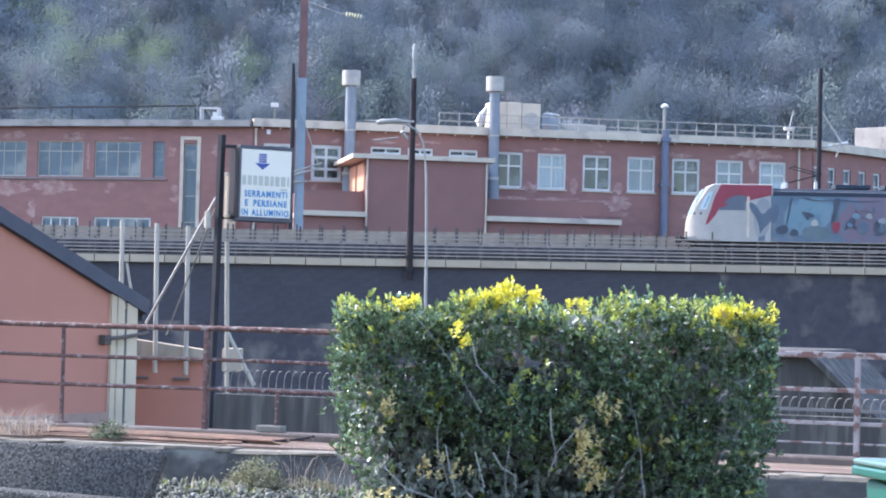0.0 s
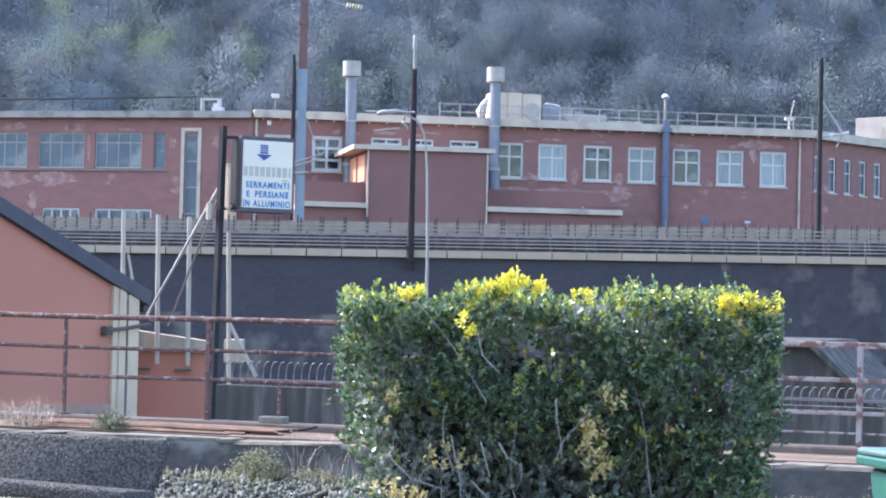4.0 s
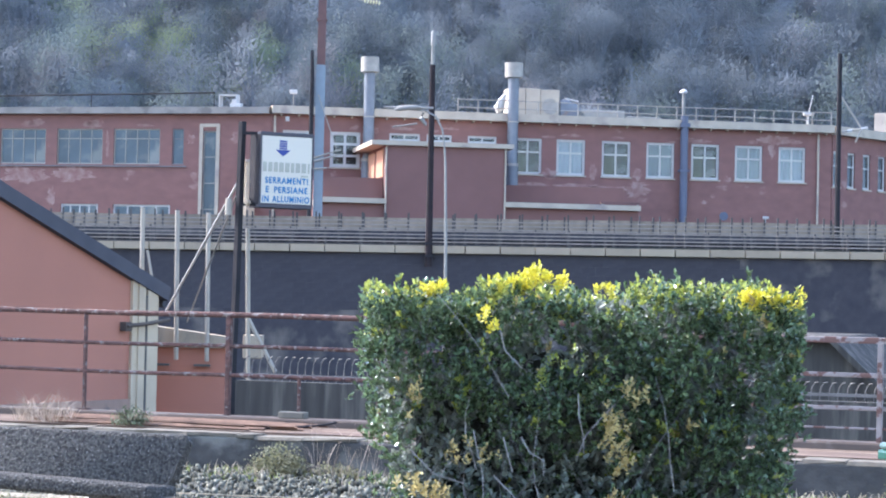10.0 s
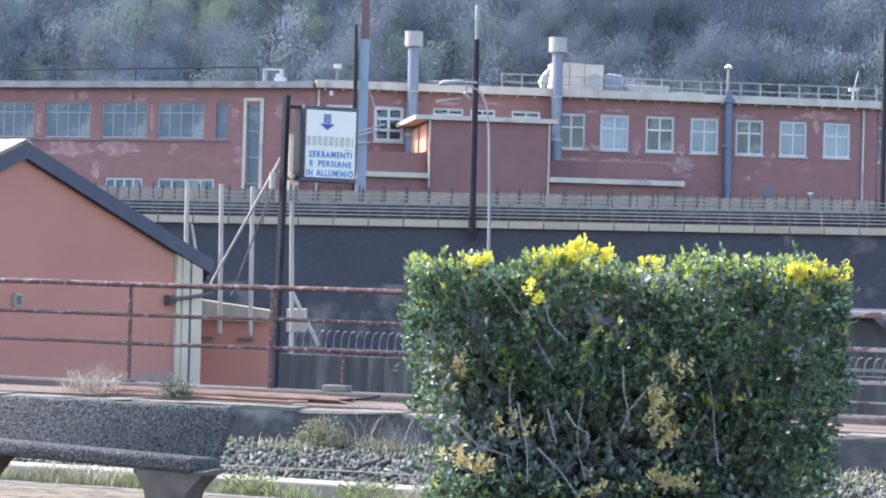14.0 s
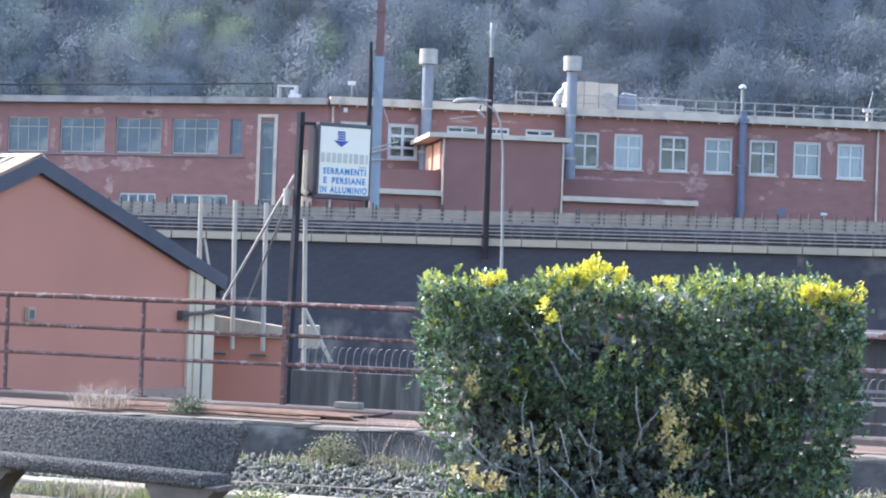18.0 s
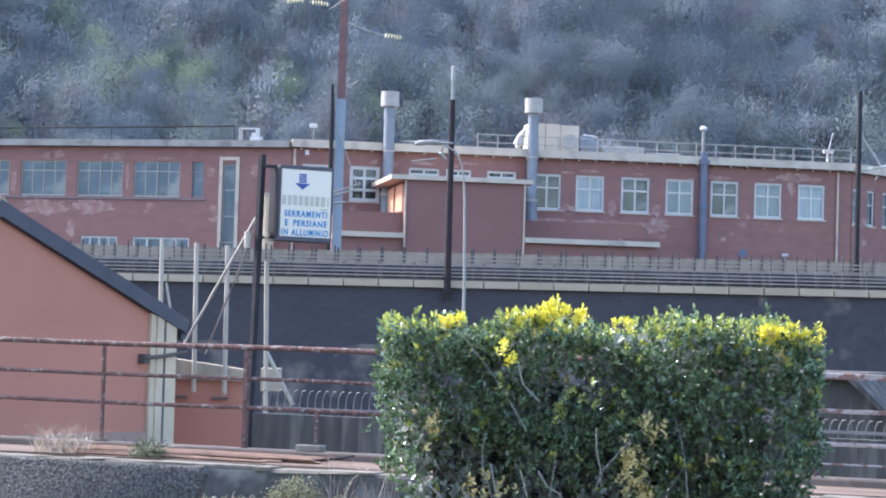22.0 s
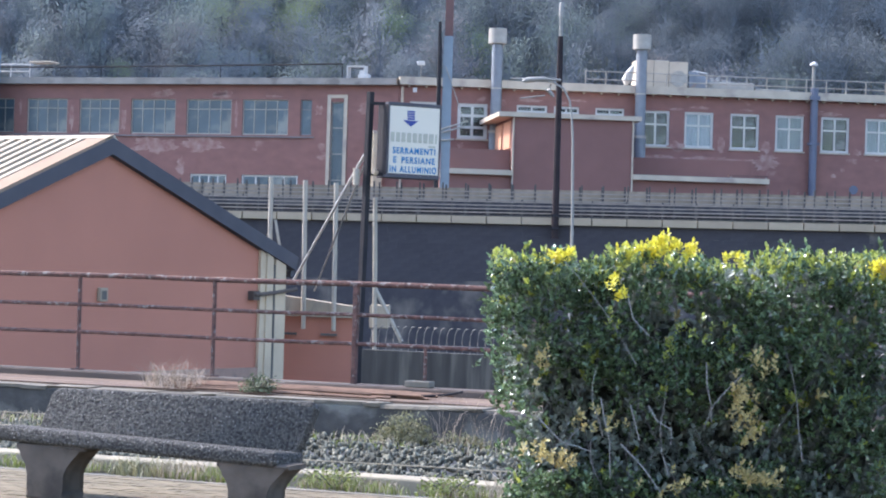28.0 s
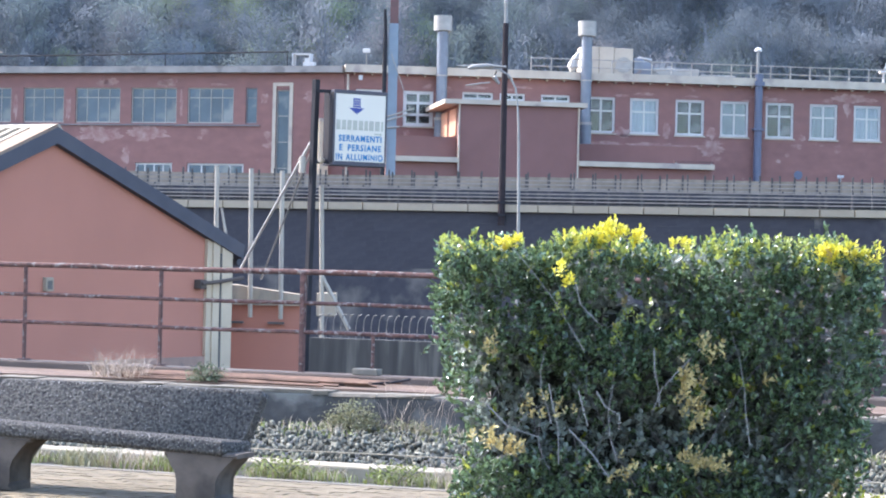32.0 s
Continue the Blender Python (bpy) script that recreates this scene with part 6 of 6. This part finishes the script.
def weed(s, n, z, label, rx, rz, count, material):
    t = thing("weed_bush", PROM @ pose(s, n, z), label, "weed")
    count *= 2
    p = GR.normal(0, 1, (count, 3))
    p /= np.linalg.norm(p, axis=1, keepdims=True)
    p *= GR.uniform(0.35, 1, (count, 1)) ** 0.6
    p = p * (rx, rx * 0.7, rz) * (1 + 0.1 * GR.normal(size=(count, 1)))
    p[:, 2] = np.abs(p[:, 2] + rz * 0.25)
    v, f = leaf_arrays(p, GR.normal(0, 1, (count, 3)) + (0, -0.3, 0.7), GR.uniform(0.016, 0.038, count), GR, narrow=0.3)
    ob = new("leaves", raw_mesh("leaves", v, f, [material]))
    ob.parent = t
    bm = bmesh.new()
    for i in range(7):
        a = i * 0.9
        tube(bm, [(0, 0, 0), (math.cos(a) * rx * 0.4, math.sin(a) * rx * 0.3, rz * 0.6), (math.cos(a) * rx * 0.8, math.sin(a) * rx * 0.5, rz * 1.0)], [0.006, 0.004, 0.002], 4)
    part("stem", bm, BARK, t)
    return t


weed(-9.68, 18.98, 0.385, "small grey-green weed growing on the wall", 0.2, 0.14, 300, DARKWEED)
weed(-7.9, 18.3, 0.04, "pale olive bush at the foot of the wall", 0.27, 0.22, 900, WEED)
weed(-7.4, 18.35, 0.04, "low weed at the foot of the wall", 0.28, 0.1, 300, WEED)
weed(-6.1, 18.35, 0.04, "low weed at the foot of the wall", 0.35, 0.16, 240, WEED)
weed(-6.0, 14.72, 0.0, "green weed beside the kerb", 0.28, 0.12, 240, GRASS)
weed(-6.9, 14.72, 0.0, "green weed beside the kerb", 0.3, 0.13, 260, GRASS)
weed(-2.3, 18.4, 0.03, "pale weed at the foot of the wall", 0.4, 0.3, 420, WEED)

# ---- wooded hillside ----
WR = np.random.default_rng(21)


def tree_shape(kind):
    """One tree of the far wood: tapered trunk and limbs in quads, crown of small clumps. Gives corners, faces, slots."""
    h = 1.0
    vs, fs, sl, off = [], [], [], 0

    def limb(a, b, ra, rb):
        nonlocal off
        a, b = np.array(a), np.array(b)
        for w in (np.array([1, 0.2, 0]), np.array([0.2, -1, 0])):
            vs.append(np.array([a - w * ra, a + w * ra, b + w * rb, b - w * rb]))
            fs.append(np.array([[0, 1, 2], [0, 2, 3]]) + off)
            sl.append(np.array([6, 6]))
            off += 4
    lean = WR.normal(0, 0.05, 2)
    top = (lean[0], lean[1], 0.72)
    limb((0, 0, -0.05), top, 0.013, 0.006)
    # the crown: a dozen loose boughs of fine twigs or small leaves
    boughs = []
    for i in range(int(WR.integers(11, 15))):
        z = WR.uniform(0.3, 0.86)
        a = WR.uniform(0, 6.28)
        r = WR.uniform(0.04, 0.34) * (1.1 - 0.6 * z)
        c = np.array([lean[0] + math.cos(a) * r, lean[1] + math.sin(a) * r, z])
        limb((lean[0] * 0.5, lean[1] * 0.5, z * 0.6), c, 0.006, 0.003)
        boughs.append((c, WR.uniform(0.055, 0.1)))
    n = 130
    leafy = kind in (1, 3)
    for c, r in boughs:
        d = WR.normal(0, 1, (n, 3))
        p = c + d * r * (1.0, 1.0, 0.9)
        p[:, 2] = np.maximum(p[:, 2], 0.05)
        way = d * 0.5 + (0, 0, 0.7) + WR.normal(0, 0.4, (n, 3))
        # flakes all turned edge-on to the sun, for haze-flat light
        lv, lf = flake_arrays(p, (0.0, -0.92, 0.39) + WR.normal(0, 0.05, (n, 3)), WR.uniform(0.012, 0.025, n) * (0.9 if leafy else 1.1), WR, narrow=0.7 if leafy else 0.45, way=way)
        vs.append(lv)
        fs.append(lf + off)
        sl.append(np.full(len(lf), kind))
        off += len(lv)
    return np.concatenate(vs), np.concatenate(fs), np.concatenate(sl)


# green groves and patches of darker crowns, placed to fit the camera's view: bearing, rise, half width
groves = ((-0.12, 0.113, 0.016), (-0.08, 0.113, 0.014), (-0.092, 0.099, 0.012), (-0.168, 0.139, 0.015), (-0.189, 0.089, 0.01), (-0.031, 0.093, 0.008), (-0.15, 0.117, 0.008), (0.02, 0.088, 0.01), (0.172, 0.125, 0.008))
dark_patches = ((0.126, 0.11, 0.028), (0.1, 0.128, 0.03), (0.05, 0.1, 0.012), (-0.005, 0.128, 0.012), (-0.21, 0.125, 0.015))
shapes_t = [[tree_shape(k) for _ in range(4)] for k in range(6)]
V_, F_, S_, off = [], [], [], 0
for i in range(2000):
    d = 193 + 82 * WR.uniform()
    x = WR.uniform(-0.275, 0.235) * d
    if not 200 < d < 247 and WR.uniform() < 0.7:
        continue   # thinned in depths that the camera's view doesn't reach
    tone = noise.noise((x * 0.022 + 4, d * 0.022, 1.0))
    r = WR.uniform()
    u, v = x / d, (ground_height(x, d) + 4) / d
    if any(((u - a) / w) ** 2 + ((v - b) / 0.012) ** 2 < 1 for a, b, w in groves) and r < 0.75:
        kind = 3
    elif any(((u - a) / w) ** 2 + ((v - b) / w) ** 2 < 1 for a, b, w in dark_patches) and r < 0.85:
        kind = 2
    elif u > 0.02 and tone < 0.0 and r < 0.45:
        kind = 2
    else:
        kind = int(WR.choice([0, 1, 2, 3, 4, 5], p=[0.42, 0.3, 0.12, 0.03, 0.11, 0.02] if u < -0.02 else [0.45, 0.14, 0.27, 0.01, 0.12, 0.01]))
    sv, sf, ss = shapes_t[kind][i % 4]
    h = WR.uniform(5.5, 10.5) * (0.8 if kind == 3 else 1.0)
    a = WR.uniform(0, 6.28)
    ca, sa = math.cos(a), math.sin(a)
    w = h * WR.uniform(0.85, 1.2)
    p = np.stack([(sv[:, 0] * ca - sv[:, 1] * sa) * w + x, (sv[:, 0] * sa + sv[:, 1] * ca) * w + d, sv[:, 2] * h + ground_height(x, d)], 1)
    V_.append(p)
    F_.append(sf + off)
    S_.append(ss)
    off += len(p)
# undergrowth fills the ground between the trunks
n = 120000
d = 190 + 88 * WR.uniform(size=n)
x = WR.uniform(-0.275, 0.235, n) * d
gz = np.array([ground_height(a, b) for a, b in zip(x, d)])
p = np.stack([x, d, gz + WR.uniform(0.1, 2.6, n)], 1)
lv, lf = flake_arrays(p, WR.normal(0, 0.05, (n, 3)) + (0.0, -0.92, 0.39), WR.uniform(0.15, 0.35, n), WR, narrow=0.5, way=WR.normal(0, 0.4, (n, 3)) + (0, 0, 1))
V_.append(lv)
F_.append(lf + off)
S_.append(WR.choice([0, 1, 2], len(lf)))
wood = new("hillside_wood", raw_mesh("hillside_wood", np.concatenate(V_), np.concatenate(F_), HAZEWOODS + [WOODBARK], np.concatenate(S_)))
tagged(wood, "dense bare winter wood, some green crowns, distance haze in its colours", "trees", kind="stuff")

# ---- paving bricks ----
bm = bmesh.new()
box(bm, 0.002, 0.228, 0.002, 0.114, -0.018, 0.0)
for w in bm.verts:
    if w.co.z > -0.001:
        w.co.x = 0.115 + (w.co.x - 0.115) * 0.98
        w.co.y = 0.058 + (w.co.y - 0.058) * 0.96
paver = finish("paving_brick", bm, PAVER)
rp = random.Random(6)
V_, F_, off = [], [], 0
bv = np.array([w.co[:] for w in paver.vertices])
bf = np.array([list(q.vertices) for q in paver.polygons])
count = 0
for j in range(74):
    for i in range(70):
        s, n = -13.5 + i * 0.23 + (j % 2) * 0.115, 14.42 - 0.116 * (j + 1)
        z = rp.uniform(-0.003, 0.003)
        if j < 15 and -9.6 < s < -5.2 and count < 290:
            share("paving_brick", paver, pav, Matrix.Translation((s, n, z)))
            count += 1
        else:
            V_.append(bv + (s, n, z))
            F_.append(bf + off)
            off += len(bv)
rest = new("paving_bricks", raw_mesh("paving_bricks", np.concatenate(V_), np.concatenate(F_), [PAVER]))
rest.parent = pav
tagged(rest, kind="stuff")


# ---- what moves ----
def motions():
    rows = []
    for t in (0.0, 1.0, 2.0, 8.0, 16.0, 24.0, 32.0):
        x = 16.45 + 10.1 * t
        rows.append((t, pose(x, 130.0, 4.95 + (x + 7.0) * math.tan(radians(-RISE)), 0, RISE, 0)))
    walk(loco, rows)


motions()
